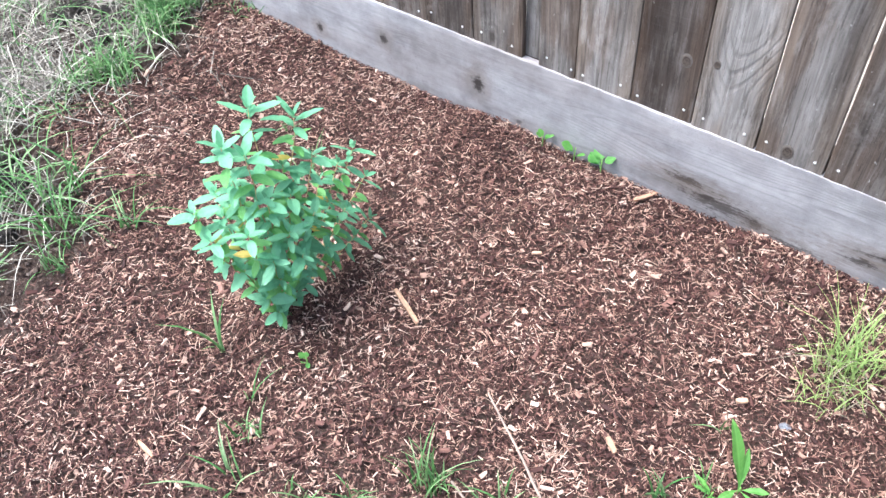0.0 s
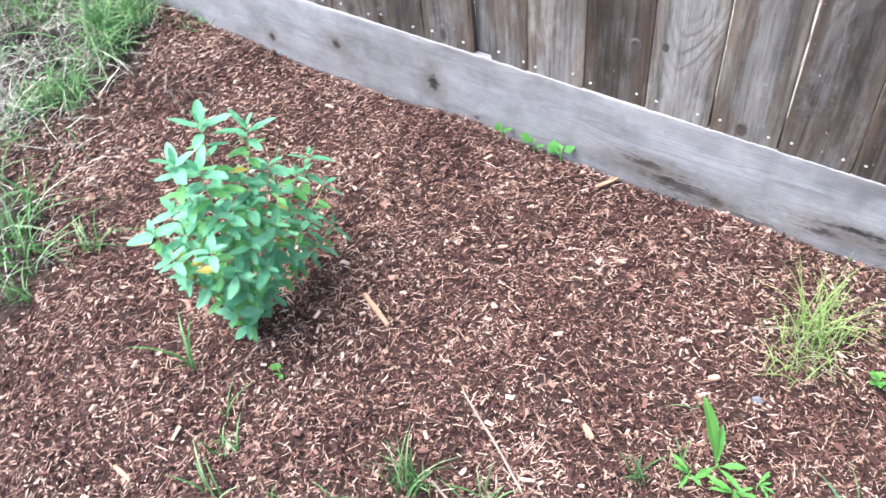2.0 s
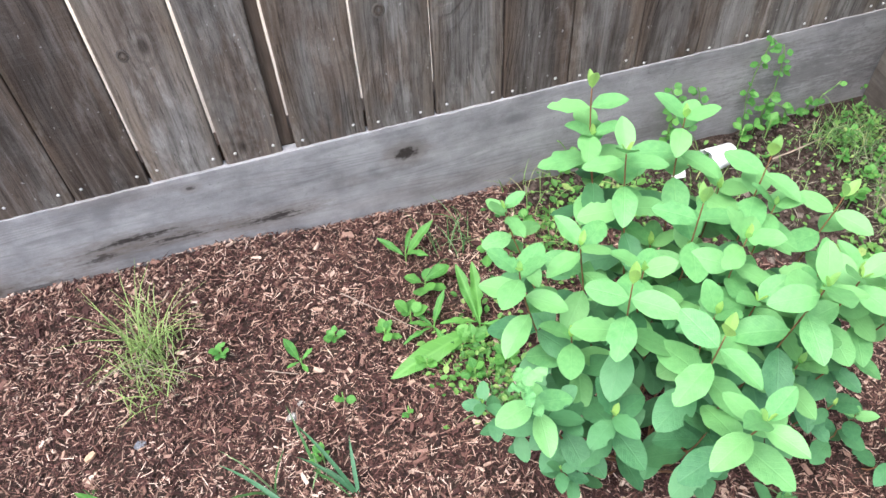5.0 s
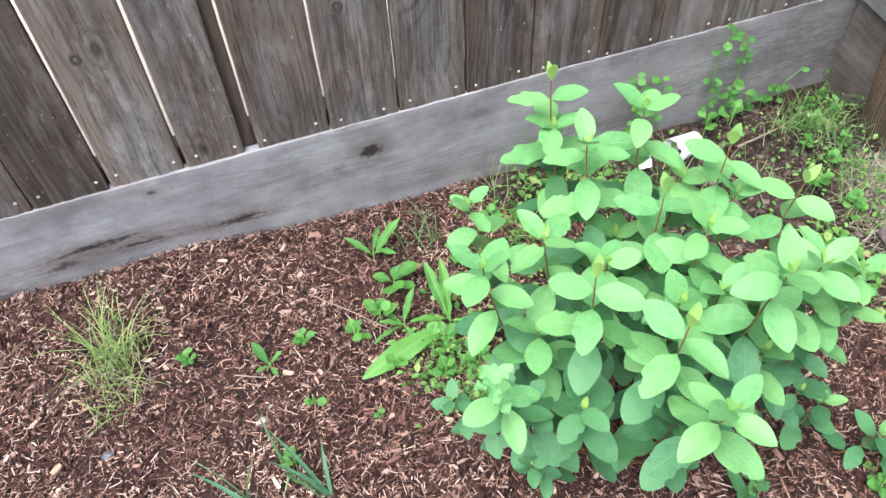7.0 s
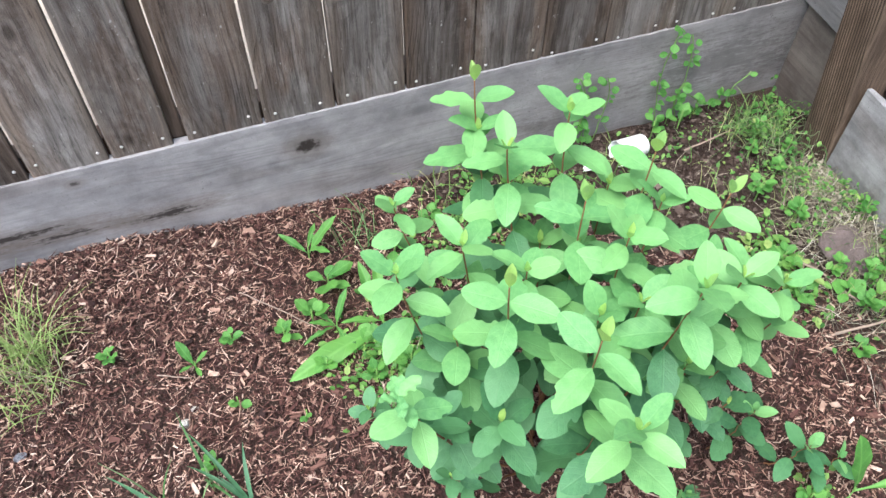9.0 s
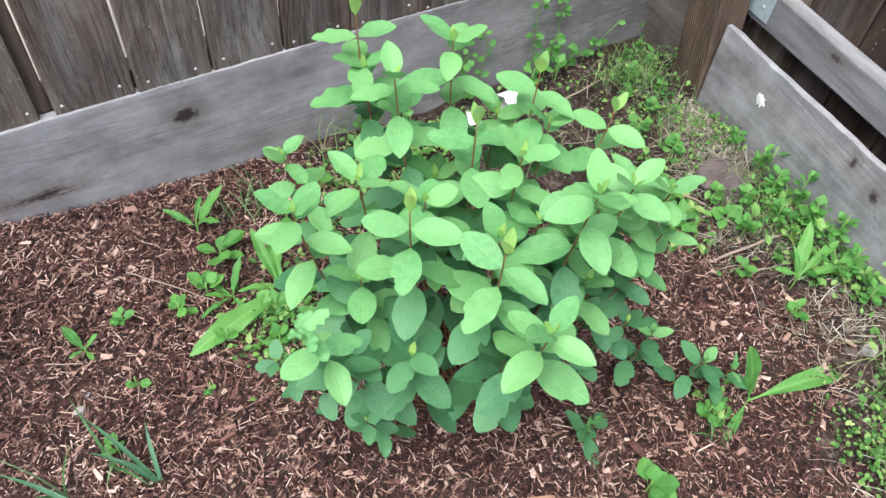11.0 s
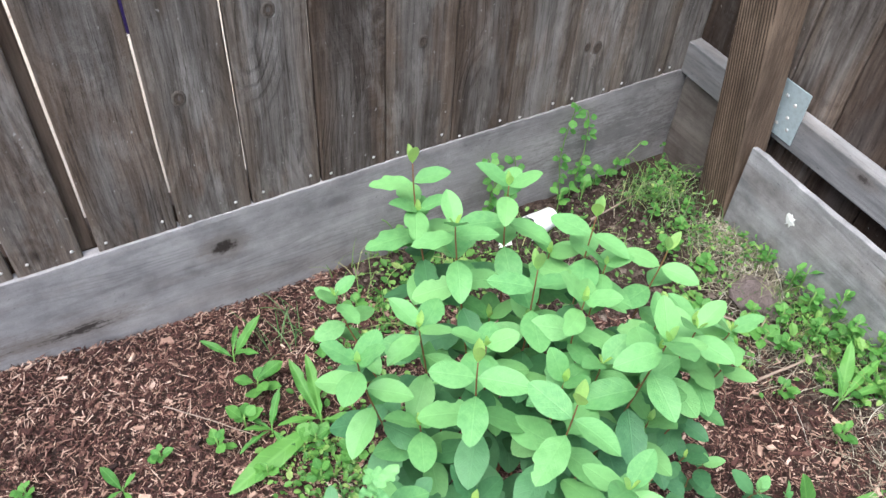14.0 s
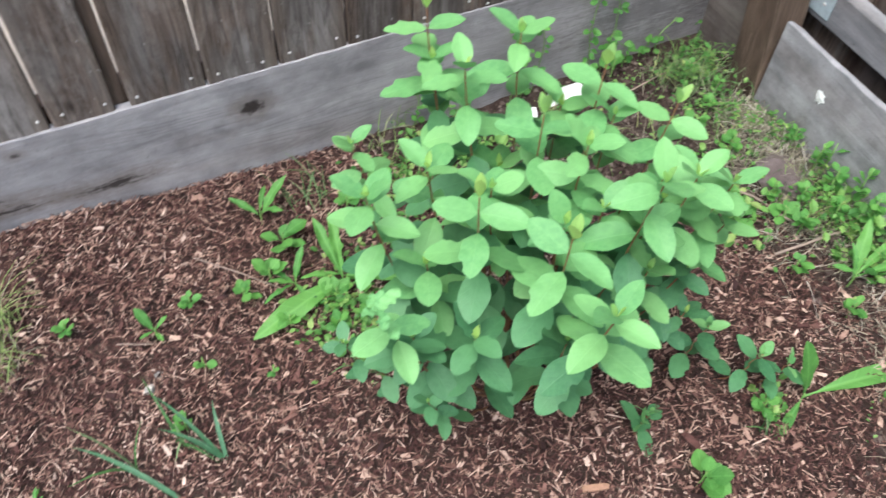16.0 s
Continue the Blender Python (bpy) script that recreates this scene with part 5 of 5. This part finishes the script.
tagged(blades("grass", [(0.78, -0.15, 50, 0.08, 0.08), (0.80, -0.75, 90, 0.08, 0.09), (0.76, -1.1, 80, 0.12, 0.09), (0.77, -0.42, 80, 0.10, 0.06), (0.80, -0.62, 90, 0.10, 0.07), (0.5, -0.2, 60, 0.15, 0.07), (0.12, -0.1, 90, 0.15, 0.09)], GRASS_YEL, seed=9, bend=1.4, width=0.0022),
       "thin yellowish grass in the fence corner", "grass", kind="stuff")
tagged(blades("dry_grass", [(0.78, -0.42, 200, 0.10, 0.05), (0.74, -0.93, 40, 0.11, 0.05), (0.81, -0.5, 260, 0.06, 0.06), (0.80, -0.75, 120, 0.08, 0.06), (0.7, -0.6, 200, 0.15, 0.05), (0.55, -0.28, 40, 0.2, 0.05), (0.72, -1.2, 160, 0.14, 0.07), (-0.1, -0.52, 60, 0.08, 0.05)], STRAW, bend=2.4, seed=10, width=0.0014),
       "dry straw and dead stems on the soil", "dry grass", kind="stuff")


def straws(name, spots, seed, label, width=0.0016, material=STRAW):
    """Straight dead stems lying flat at all angles; spots are (x, y, count, radius x, radius y, length)."""
    r = np.random.RandomState(seed)
    rows = [np.stack([x + rx * np.clip(r.normal(0, 0.5, n), -1.2, 1.2), y + ry * np.clip(r.normal(0, 0.5, n), -1.2, 1.2), h * r.uniform(0.25, 1.1, n)], 1) for x, y, n, rx, ry, h in spots]
    x, y, h = np.concatenate(rows).T
    n = len(x)
    a, w = r.uniform(0, 2 * np.pi, n), width * r.uniform(0.5, 1.4, n)
    bow = h * r.normal(0, 0.06, n)
    verts = np.zeros((n, 8, 3))
    lift = r.uniform(0.002, 0.014, n)
    for i, s in enumerate((-0.5, -0.17, 0.17, 0.5)):
        side = bow * (0.25 - s * s) * 4
        px, py = x + np.cos(a) * h * s - np.sin(a) * side, y + np.sin(a) * h * s + np.cos(a) * side
        z = gz(px, py) + lift + 0.004 * r.uniform(-1, 1, n) * (abs(s) > 0.3)
        for j, q in enumerate((-0.5, 0.5)):
            verts[:, 2 * i + j] = np.stack([px - np.sin(a) * w * q, np.minimum(py + np.cos(a) * w * q, -0.003), z + (0.3 * w if j else 0)], 1)
    verts[:, :, 0] = np.minimum(verts[:, :, 0], np.where(verts[:, :, 0] > 0, SIDE_FACE - 0.004, 9))
    quad = np.array([[2 * i, 2 * i + 1, 2 * i + 3, 2 * i + 2] for i in range(3)])
    faces = (quad[None] + (np.arange(n) * 8)[:, None, None]).reshape(-1, 4)
    return tagged(part(name, mesh_from(name, verts.reshape(-1, 3), faces, material), None), label, "dry grass", kind="stuff")


straws("dry_straw", [(0.72, -0.92, 300, 0.13, 0.14, 0.06), (0.76, -0.44, 240, 0.09, 0.14, 0.06), (0.74, -0.62, 260, 0.1, 0.14, 0.08), (0.55, -0.24, 40, 0.2, 0.12, 0.06), (0.70, -1.2, 300, 0.14, 0.15, 0.07),
                     (-0.12, -0.53, 120, 0.08, 0.07, 0.05), (0.78, -0.30, 90, 0.07, 0.1, 0.05), (0.80, -0.39, 260, 0.05, 0.09, 0.04)], 71, "dead straw and thin stems lying on the soil", 0.001)
straws("dry_straw", [(-3.1, -0.5, 700, 0.5, 0.4, 0.14), (-2.98, -0.62, 240, 0.14, 0.12, 0.12), (-2.72, -0.9, 120, 0.15, 0.12, 0.11), (-3.6, -0.4, 900, 0.6, 0.4, 0.12), (-2.7, -1.2, 500, 0.3, 0.3, 0.1)], 72, "matted grey straw lying beside the mulch", 0.0024, STRAW_GREY)


def tangle(name, spots, seed, material, label, width=0.0017):
    """Thin weak stems curling over one another; spots are (x, y, count, radius x, radius y, height)."""
    r = np.random.RandomState(seed)
    rows = [np.stack([x + rx * np.clip(r.normal(0, 0.5, n), -1.2, 1.2), y + ry * np.clip(r.normal(0, 0.5, n), -1.2, 1.2), h * r.uniform(0.35, 1.15, n)], 1) for x, y, n, rx, ry, h in spots]
    x, y, h = np.concatenate(rows).T
    n, k = len(x), 10
    heading, curl = r.uniform(0, 2 * np.pi, n), r.normal(0, 0.38, n)
    w = width * r.uniform(0.6, 1.3, n)
    stride = h * r.uniform(0.12, 0.26, n)
    verts = np.zeros((n, k * 2, 3))
    px, py = x.copy(), y.copy()
    for i in range(k):
        s = i / (k - 1)
        up = h * np.sin(np.pi * min(1.0, s * 0.9 + 0.08)) * (0.75 + 0.25 * np.sin(9 * s + curl * 20))
        z = gz(px, py) + 0.003 + up
        half = w * 0.5 * (1 - 0.5 * s)
        for j, q in enumerate((-1, 1)):
            verts[:, 2 * i + j] = np.stack([px - np.sin(heading) * half * q, py + np.cos(heading) * half * q, z + q * half * 0.5], 1)
        px, py = px + np.cos(heading) * stride, py + np.sin(heading) * stride
        heading = heading + curl + r.normal(0, 0.18, n)
    verts[:, :, 1] = np.minimum(verts[:, :, 1], -0.004)
    verts[:, :, 0] = np.minimum(verts[:, :, 0], np.where(verts[:, :, 1] > -0.22, 0.95, np.where(verts[:, :, 1] > -0.33, 0.838, SIDE_FACE - 0.004)))
    quad = np.array([[2 * i, 2 * i + 1, 2 * i + 3, 2 * i + 2] for i in range(k - 1)])
    faces = (quad[None] + (np.arange(n) * 2 * k)[:, None, None]).reshape(-1, 4)
    return tagged(part(name, mesh_from(name, verts.reshape(-1, 3), faces, material), None), label, "weeds", kind="stuff")


tangle("weed_stems", [(0.80, -0.15, 110, 0.08, 0.07, 0.07), (0.77, -0.28, 60, 0.06, 0.08, 0.055), (0.80, -0.62, 40, 0.07, 0.16, 0.05)], 81, WEED_STEMS,
       "tangled thin green stems in the fence corner")
# Upright leafy weeds against the two boards of the corner.
for i, (x, y, n, s, tall) in enumerate([(0.86, -0.08, 10, 0.016, 0.05), (0.80, -0.10, 11, 0.016, 0.06), (0.83, -0.16, 11, 0.017, 0.06), (0.77, -0.17, 11, 0.017, 0.05),
                                        (0.72, -0.22, 10, 0.017, 0.04), (0.78, -0.26, 12, 0.017, 0.05), (0.73, -0.30, 12, 0.019, 0.04), (0.66, -0.34, 12, 0.026, 0.05), (0.58, -0.05, 7, 0.03, 0.05), (0.65, -0.05, 7, 0.03, 0.05), (0.70, -0.42, 12, 0.026, 0.05)]):
    sprig(x, y, 330 + i, n, s, tall, None, "upright leafy green weed in the fence corner")
straws("dry_litter", [(0.83, -0.40, 260, 0.02, 0.09, 0.022), (0.80, -0.36, 120, 0.05, 0.06, 0.02)], 73, "pale dry litter at the foot of the post", 0.004)
tangle("dry_stems", [(0.80, -0.22, 12, 0.12, 0.12, 0.05), (0.80, -0.40, 60, 0.06, 0.10, 0.035), (0.76, -0.60, 60, 0.10, 0.16, 0.035), (0.40, -0.20, 40, 0.2, 0.1, 0.03)], 82, STRAW,
       "tangled dry stems among the weeds", 0.0014)


def vine(x, seed, height, n):
    """A climbing weed on the kickboard: thin stem and round leaf parts."""
    r = random.Random(seed)
    plant = tagged(new("climbing_weed"), "thin climbing weed with small round leaves against the kickboard", "weed", "climbing weeds")
    plant.location = (x, -0.012, float(gz(x, -0.012)))
    pts = [Vector((0.035 * math.sin(3 * t + seed) * t, -0.006 - 0.008 * r.random(), t * height)) for t in [i / 10 for i in range(11)]]
    bm = bmesh.new()
    tube(bm, pts, [0.0013] * 11, 5)
    part("stem", bm, STEM_GREEN, plant)
    for i in range(int(n * 1.6)):
        p = r.choice(pts[2:])
        a = r.uniform(math.pi, 2 * math.pi)
        part("leaf", r.choice(WEED_OVAL), None, plant, m=leaf_pose(p, (math.cos(a), math.sin(a) * 0.4, r.uniform(-0.3, 0.5)), (0, -0.6, 0.8), r.uniform(0.015, 0.03), r.uniform(-0.4, 0.4)))


for x, h, n in ((0.385, 0.22, 13), (0.415, 0.15, 10), (0.44, 0.2, 7), (0.60, 0.29, 15), (0.635, 0.27, 14), (0.66, 0.12, 8), (0.70, 0.08, 8), (0.75, 0.07, 7), (0.80, 0.1, 4), (0.13, 0.13, 4), (0.24, 0.07, 6)):
    vine(x, int(x * 100), h, n)


# ---- stones, chips, litter ----
def rock(name, label, x, y, sx, sy, sz, material, seed, turn=0, category="stone"):
    bm = bmesh.new()
    bmesh.ops.create_icosphere(bm, subdivisions=4 if category == "soil clod" else 3, radius=1.0)
    for v in bm.verts:
        d = noise.noise(v.co * 1.1 + Vector((seed, 0, 0))) * 0.35 + noise.noise(v.co * 3 + Vector((seed, 5, 0))) * 0.1
        if category == "soil clod":
            d += 0.22 * noise.noise(v.co * 6 + Vector((seed, 1, 0))) + 0.12 * noise.noise(v.co * 13)
        v.co *= 1 + d
        v.co.z = math.copysign(abs(v.co.z) ** 0.75, v.co.z)
        v.co = Vector((v.co.x * sx, v.co.y * sy, v.co.z * sz))
    for f in bm.faces:
        f.smooth = True
    return tagged(part(name, bm, material, m=pose(x, y, float(gz(x, y)) + sz * 0.35, 4, 3, turn)), label, category)


rock("flat_stone", "flat pinkish-grey stone half buried among weeds", 0.765, -0.52, 0.062, 0.056, 0.02, STONE, 3, 30)
rock("pebble", "smooth blue-grey pebble on bark mulch", -0.849, -0.406, 0.011, 0.008, 0.007, PEBBLE, 4)
rock("pebble", "pale pebble on bark mulch", -0.57, -0.438, 0.010, 0.008, 0.008, PALE_STONE, 5)
rock("pebble", "small pale pebble on bark mulch", -0.548, -0.415, 0.007, 0.005, 0.005, PALE_STONE, 6)
rock("pebble", "pale lump of stone by the weeds", 0.735, -0.975, 0.016, 0.013, 0.010, PALE_STONE, 7)
for i, (x, y, a, b, c) in enumerate([(-2.70, -0.90, 0.05, 0.035, 0.022), (-2.64, -0.97, 0.04, 0.03, 0.02), (-2.58, -1.02, 0.05, 0.035, 0.02), (-2.74, -0.84, 0.03, 0.03, 0.02), (-2.52, -0.99, 0.028, 0.022, 0.016),
                                     (-2.70, -1.02, 0.06, 0.045, 0.025), (-3.15, -0.33, 0.06, 0.05, 0.03), (-3.05, -0.27, 0.05, 0.04, 0.025), (-2.98, -0.36, 0.04, 0.03, 0.02), (-2.62, -0.88, 0.02, 0.02, 0.014)]):
    tagged(rock("clod", "dark rough clod of bare soil", x, y, a, b, c, CLOD, 8 + i * 1.7, 40 * i, "soil clod"), group="soil clods")


def splinter(label, x, y, turn, length, width, thick, material, seed):
    bm = bmesh.new()
    box(bm, -length / 2, -width / 2, 0, length / 2, width / 2, thick, cuts=6, bevel=thick * 0.2)
    r = random.Random(seed)
    for v in bm.verts:
        u = v.co.x / length
        v.co.y *= 1 - 1.1 * abs(u) ** 1.5 * r.uniform(0.5, 1.3)
        v.co.z += 0.12 * thick * noise.noise(v.co * 200 + Vector((seed, 0, 0)))
        v.co.y += 0.1 * width * noise.noise(Vector((v.co.x * 60, seed, 0)))
    return tagged(part("wood_splinter", bm, material, m=pose(x, y, float(gz(x, y)) + 0.010, r.uniform(-8, 8), r.uniform(-6, 6), turn)), label, "wood chip", "wood splinters")


splinter("long pale wood splinter lying on bark mulch", -1.61, -0.598, -24, 0.105, 0.011, 0.006, PALE_WOOD, 1)
splinter("pale wood splinter lying on bark mulch", -1.345, -0.035, 60, 0.06, 0.010, 0.006, PALE_WOOD, 2)
splinter("pale wood splinter lying on bark mulch", -1.09, -0.63, -35, 0.034, 0.012, 0.006, PALE_WOOD, 3)
splinter("pale wood splinter lying on bark mulch", -0.935, -0.408, 35, 0.022, 0.012, 0.006, PALE_WOOD, 4)
splinter("pale wood splinter lying on bark mulch", -2.218, -0.724, 37, 0.045, 0.008, 0.006, PALE_WOOD, 5)
splinter("pale wood splinter lying on bark mulch", -1.80, -1.156, -4, 0.05, 0.009, 0.006, PALE_WOOD, 6)
splinter("pale wood splinter lying on bark mulch", 0.05, -0.93, -20, 0.045, 0.012, 0.006, PALE_WOOD, 7)
splinter("pale wood splinter lying on bark mulch", -1.46, -0.318, 40, 0.022, 0.008, 0.006, PALE_WOOD, 8)


def twig(label, pts, thick, material):
    bm = bmesh.new()
    pts = [Vector((x, y, float(gz(x, y)) + z)) for x, y, z in pts]
    dense = []
    for a, b in zip(pts, pts[1:]):
        for i in range(4):
            dense.append(a.lerp(b, i / 4) + Vector((0, 0, 0.0015 * math.sin(i * 2.1))))
    dense.append(pts[-1])
    tube(bm, dense, [thick * (1 - 0.4 * i / len(dense)) for i in range(len(dense))], 6)
    return tagged(part("twig", bm, material), label, "twig", "twigs")


TWIG = plain("dry_twig", (0.30, 0.23, 0.185), 0.8)
twig("thin dry twig leaning out of the mulch", [(-1.13, -0.80, 0.0), (-1.20, -0.76, 0.03), (-1.32, -0.70, 0.06)], 0.0032, TWIG)
twig("thin dry twig lying on the mulch", [(-1.29, -0.86, 0.012), (-1.22, -0.885, 0.014), (-1.16, -0.90, 0.012)], 0.003, TWIG)
twig("dry woody stem lying in the fence corner", [(0.62, -0.13, 0.012), (0.69, -0.14, 0.02), (0.76, -0.125, 0.014)], 0.0022, TWIG)
twig("dry stem lying among the weeds", [(0.62, -0.68, 0.02), (0.74, -0.70, 0.02), (0.80, -0.72, 0.02)], 0.003, TWIG)
twig("dry stem lying among the weeds", [(0.60, -0.45, 0.02), (0.66, -0.55, 0.03), (0.70, -0.66, 0.02)], 0.0025, TWIG)
twig("thin dead stem on the mulch", [(-0.42, -0.20, 0.01), (-0.36, -0.26, 0.014), (-0.28, -0.34, 0.012)], 0.0015, TWIG)
twig("thin dead stem on the mulch", [(-0.60, -0.33, 0.012), (-0.54, -0.36, 0.014)], 0.0014, TWIG)
twig("dry stem beside the grass", [(-2.28, -0.73, 0.01), (-2.20, -0.70, 0.014)], 0.002, TWIG)


def white_cup(x, y, turn, length, wide, tilt, sweep, label):
    """Thin tapering plastic wall of a cup lying on its side, ragged at the rim."""
    verts, faces, n = [], [], 24
    for layer in (0.0, 0.0014):
        for i in range(n + 1):
            a = radians(-sweep / 2 + sweep * i / n)
            for h in range(4):
                rad = wide * (0.78 + 0.22 * h / 3) - layer
                ragged = 0.04 * length * math.sin(i * 1.9) * (h == 3)
                verts.append((length * h / 3 + ragged, rad * math.sin(a), rad * math.cos(a)))
    top = 4 * (n + 1)
    for i in range(n):
        for h in range(3):
            a = 4 * i + h
            faces += [(a, a + 4, a + 5, a + 1), (top + a, top + a + 1, top + a + 5, top + a + 4)]
        a = 4 * i + 3
        faces.append((a, a + 4, top + a + 4, top + a))
    return tagged(part("plastic_cup", mesh_from("plastic_cup", verts, faces, PLASTIC, True), None, m=pose(x, y, float(gz(x, y)) + wide * 0.85, 0, tilt, turn)),
                  label, "litter", "plastic scraps")


white_cup(0.535, -0.085, 192, 0.075, 0.031, -6, 300, "white plastic cup lying on its side in the weeds")
white_cup(0.405, -0.11, 160, 0.03, 0.022, 10, 150, "small white plastic shard lying in the weeds")
# Strip added in the gap to stand for a purple thing behind the fence.
bm = bmesh.new()
box(bm, -0.2892, FACE + 0.002, 0.66, -0.2848, FACE + 0.014, 0.80, cuts=4, wobble=0.0006)
tagged(part("purple_stand_in", bm, plain("purple_stand_in_surface", (0.03, 0.016, 0.085), 0.5)), "dark purple strip in a fence gap, standing in for a purple thing behind the fence", "litter")


# ---- loose soil and bark mulch ----
def crumbs(n, seed):
    """Crumbs of soil on the bare ground: small lumps, each with a flattened, uneven shape."""
    r = np.random.RandomState(seed)
    x = np.concatenate([r.uniform(-4.2, -2.2, n), r.uniform(-0.1, SIDE_FACE - 0.01, n)])
    y = np.concatenate([-1.5 * r.uniform(0, 1, n), -1.5 * r.uniform(0.005, 1, n)])
    keep = ~in_mulch(x + r.normal(0, 0.03, len(x)), y)
    x, y = x[keep], y[keep]
    n = len(x)
    size = r.gamma(2.0, 0.0016, n) + 0.0012
    base = np.array([(1, 0, 0), (-1, 0, 0), (0, 1, 0), (0, -1, 0), (0, 0, 0.7), (0, 0, -0.7)], float)
    tri = np.array([(0, 2, 4), (2, 1, 4), (1, 3, 4), (3, 0, 4), (2, 0, 5), (1, 2, 5), (3, 1, 5), (0, 3, 5)])
    a = r.uniform(0, np.pi, n)
    shape = base[None] * r.uniform(0.6, 1.3, (n, 6, 1)) * size[:, None, None]
    turn = np.stack([shape[..., 0] * np.cos(a)[:, None] - shape[..., 1] * np.sin(a)[:, None], shape[..., 0] * np.sin(a)[:, None] + shape[..., 1] * np.cos(a)[:, None], shape[..., 2]], -1)
    verts = turn + np.stack([x, y, gz(x, y) + size * 0.2 - 0.003], 1)[:, None]
    verts[..., 1] = np.minimum(verts[..., 1], -0.002)
    faces = (tri[None] + (np.arange(n) * 6)[:, None, None]).reshape(-1, 3)
    return tagged(part("soil_crumbs", mesh_from("soil_crumbs", verts.reshape(-1, 3), faces, CRUMB), None), "loose dark crumbs of garden soil", "soil", kind="stuff")


CRUMB = island("soil_crumbs", [(0, (0.03, 0.019, 0.015)), (0.5, (0.065, 0.045, 0.036)), (0.9, (0.12, 0.09, 0.075)), (1, (0.22, 0.18, 0.15))], 0.95, grain=150.0)
crumbs(26000, 31)


def mulch(n, seed):
    """Shredded bark: slivers and flakes, each a tapered block lying at its own tilt."""
    r = np.random.RandomState(seed)
    x = r.uniform(-2.95, 0.78, n * 2)
    y = -1.75 * r.uniform(0, 1, n * 2) ** 1.1
    keep = in_mulch(x + r.normal(0, 0.025, len(x)), y)
    x, y = x[keep][:n], y[keep][:n]
    n = len(x)
    kind = r.uniform(0, 1, n)
    sliver = kind < 0.9
    length = np.where(sliver, r.gamma(2.2, 0.0056, n) + 0.004, r.gamma(2.2, 0.0036, n) + 0.0045)
    length = np.minimum(length, 0.048)
    width = np.where(sliver, r.uniform(0.0009, 0.0029, n), length * r.uniform(0.26, 0.56, n))
    thick = np.minimum(width * r.uniform(0.25, 0.8, n), 0.0045)
    a = r.uniform(0, np.pi, n)
    pitch, roll = r.normal(0, 0.22, n), r.normal(0, 0.4, n)
    cx = np.stack([np.cos(a) * np.cos(pitch), np.sin(a) * np.cos(pitch), np.sin(pitch)], 1)
    flat = np.stack([-np.sin(a), np.cos(a), np.zeros(n)], 1)
    up = np.cross(cx, flat)
    cy = flat * np.cos(roll)[:, None] + up * np.sin(roll)[:, None]
    cz = np.cross(cx, cy)
    pos = np.stack([x, y, gz(x, y) + r.uniform(-0.004, 0.010, n) + length * 0.12 * np.abs(np.sin(pitch))], 1)
    pos[:, 1] = np.minimum(pos[:, 1], -0.004 - 0.5 * length * np.abs(np.sin(a)))
    corner = np.array([(-1, -1, -1), (1, -1, -1), (1, 1, -1), (-1, 1, -1), (-1, -1, 1), (1, -1, 1), (1, 1, 1), (-1, 1, 1)], float)
    verts = np.zeros((n, 8, 3))
    for i, (u, v, w) in enumerate(corner):
        su = 0.5 * length * r.uniform(0.45, 1.0, n) * u
        sv = 0.5 * width * r.uniform(0.3, 1.0, n) * v
        verts[:, i] = pos + su[:, None] * cx + sv[:, None] * cy + (0.5 * thick * w)[:, None] * cz
    quad = np.array([(4, 5, 6, 7), (0, 1, 5, 4), (1, 2, 6, 5), (2, 3, 7, 6), (3, 0, 4, 7), (3, 2, 1, 0)])
    faces = (quad[None] + (np.arange(n) * 8)[:, None, None]).reshape(-1, 4)
    return tagged(part("bark_mulch", mesh_from("bark_mulch", verts.reshape(-1, 3), faces, CHIPS), None), "loose reddish-brown shredded bark mulch", "mulch", kind="stuff")


mulch(240000, 12)
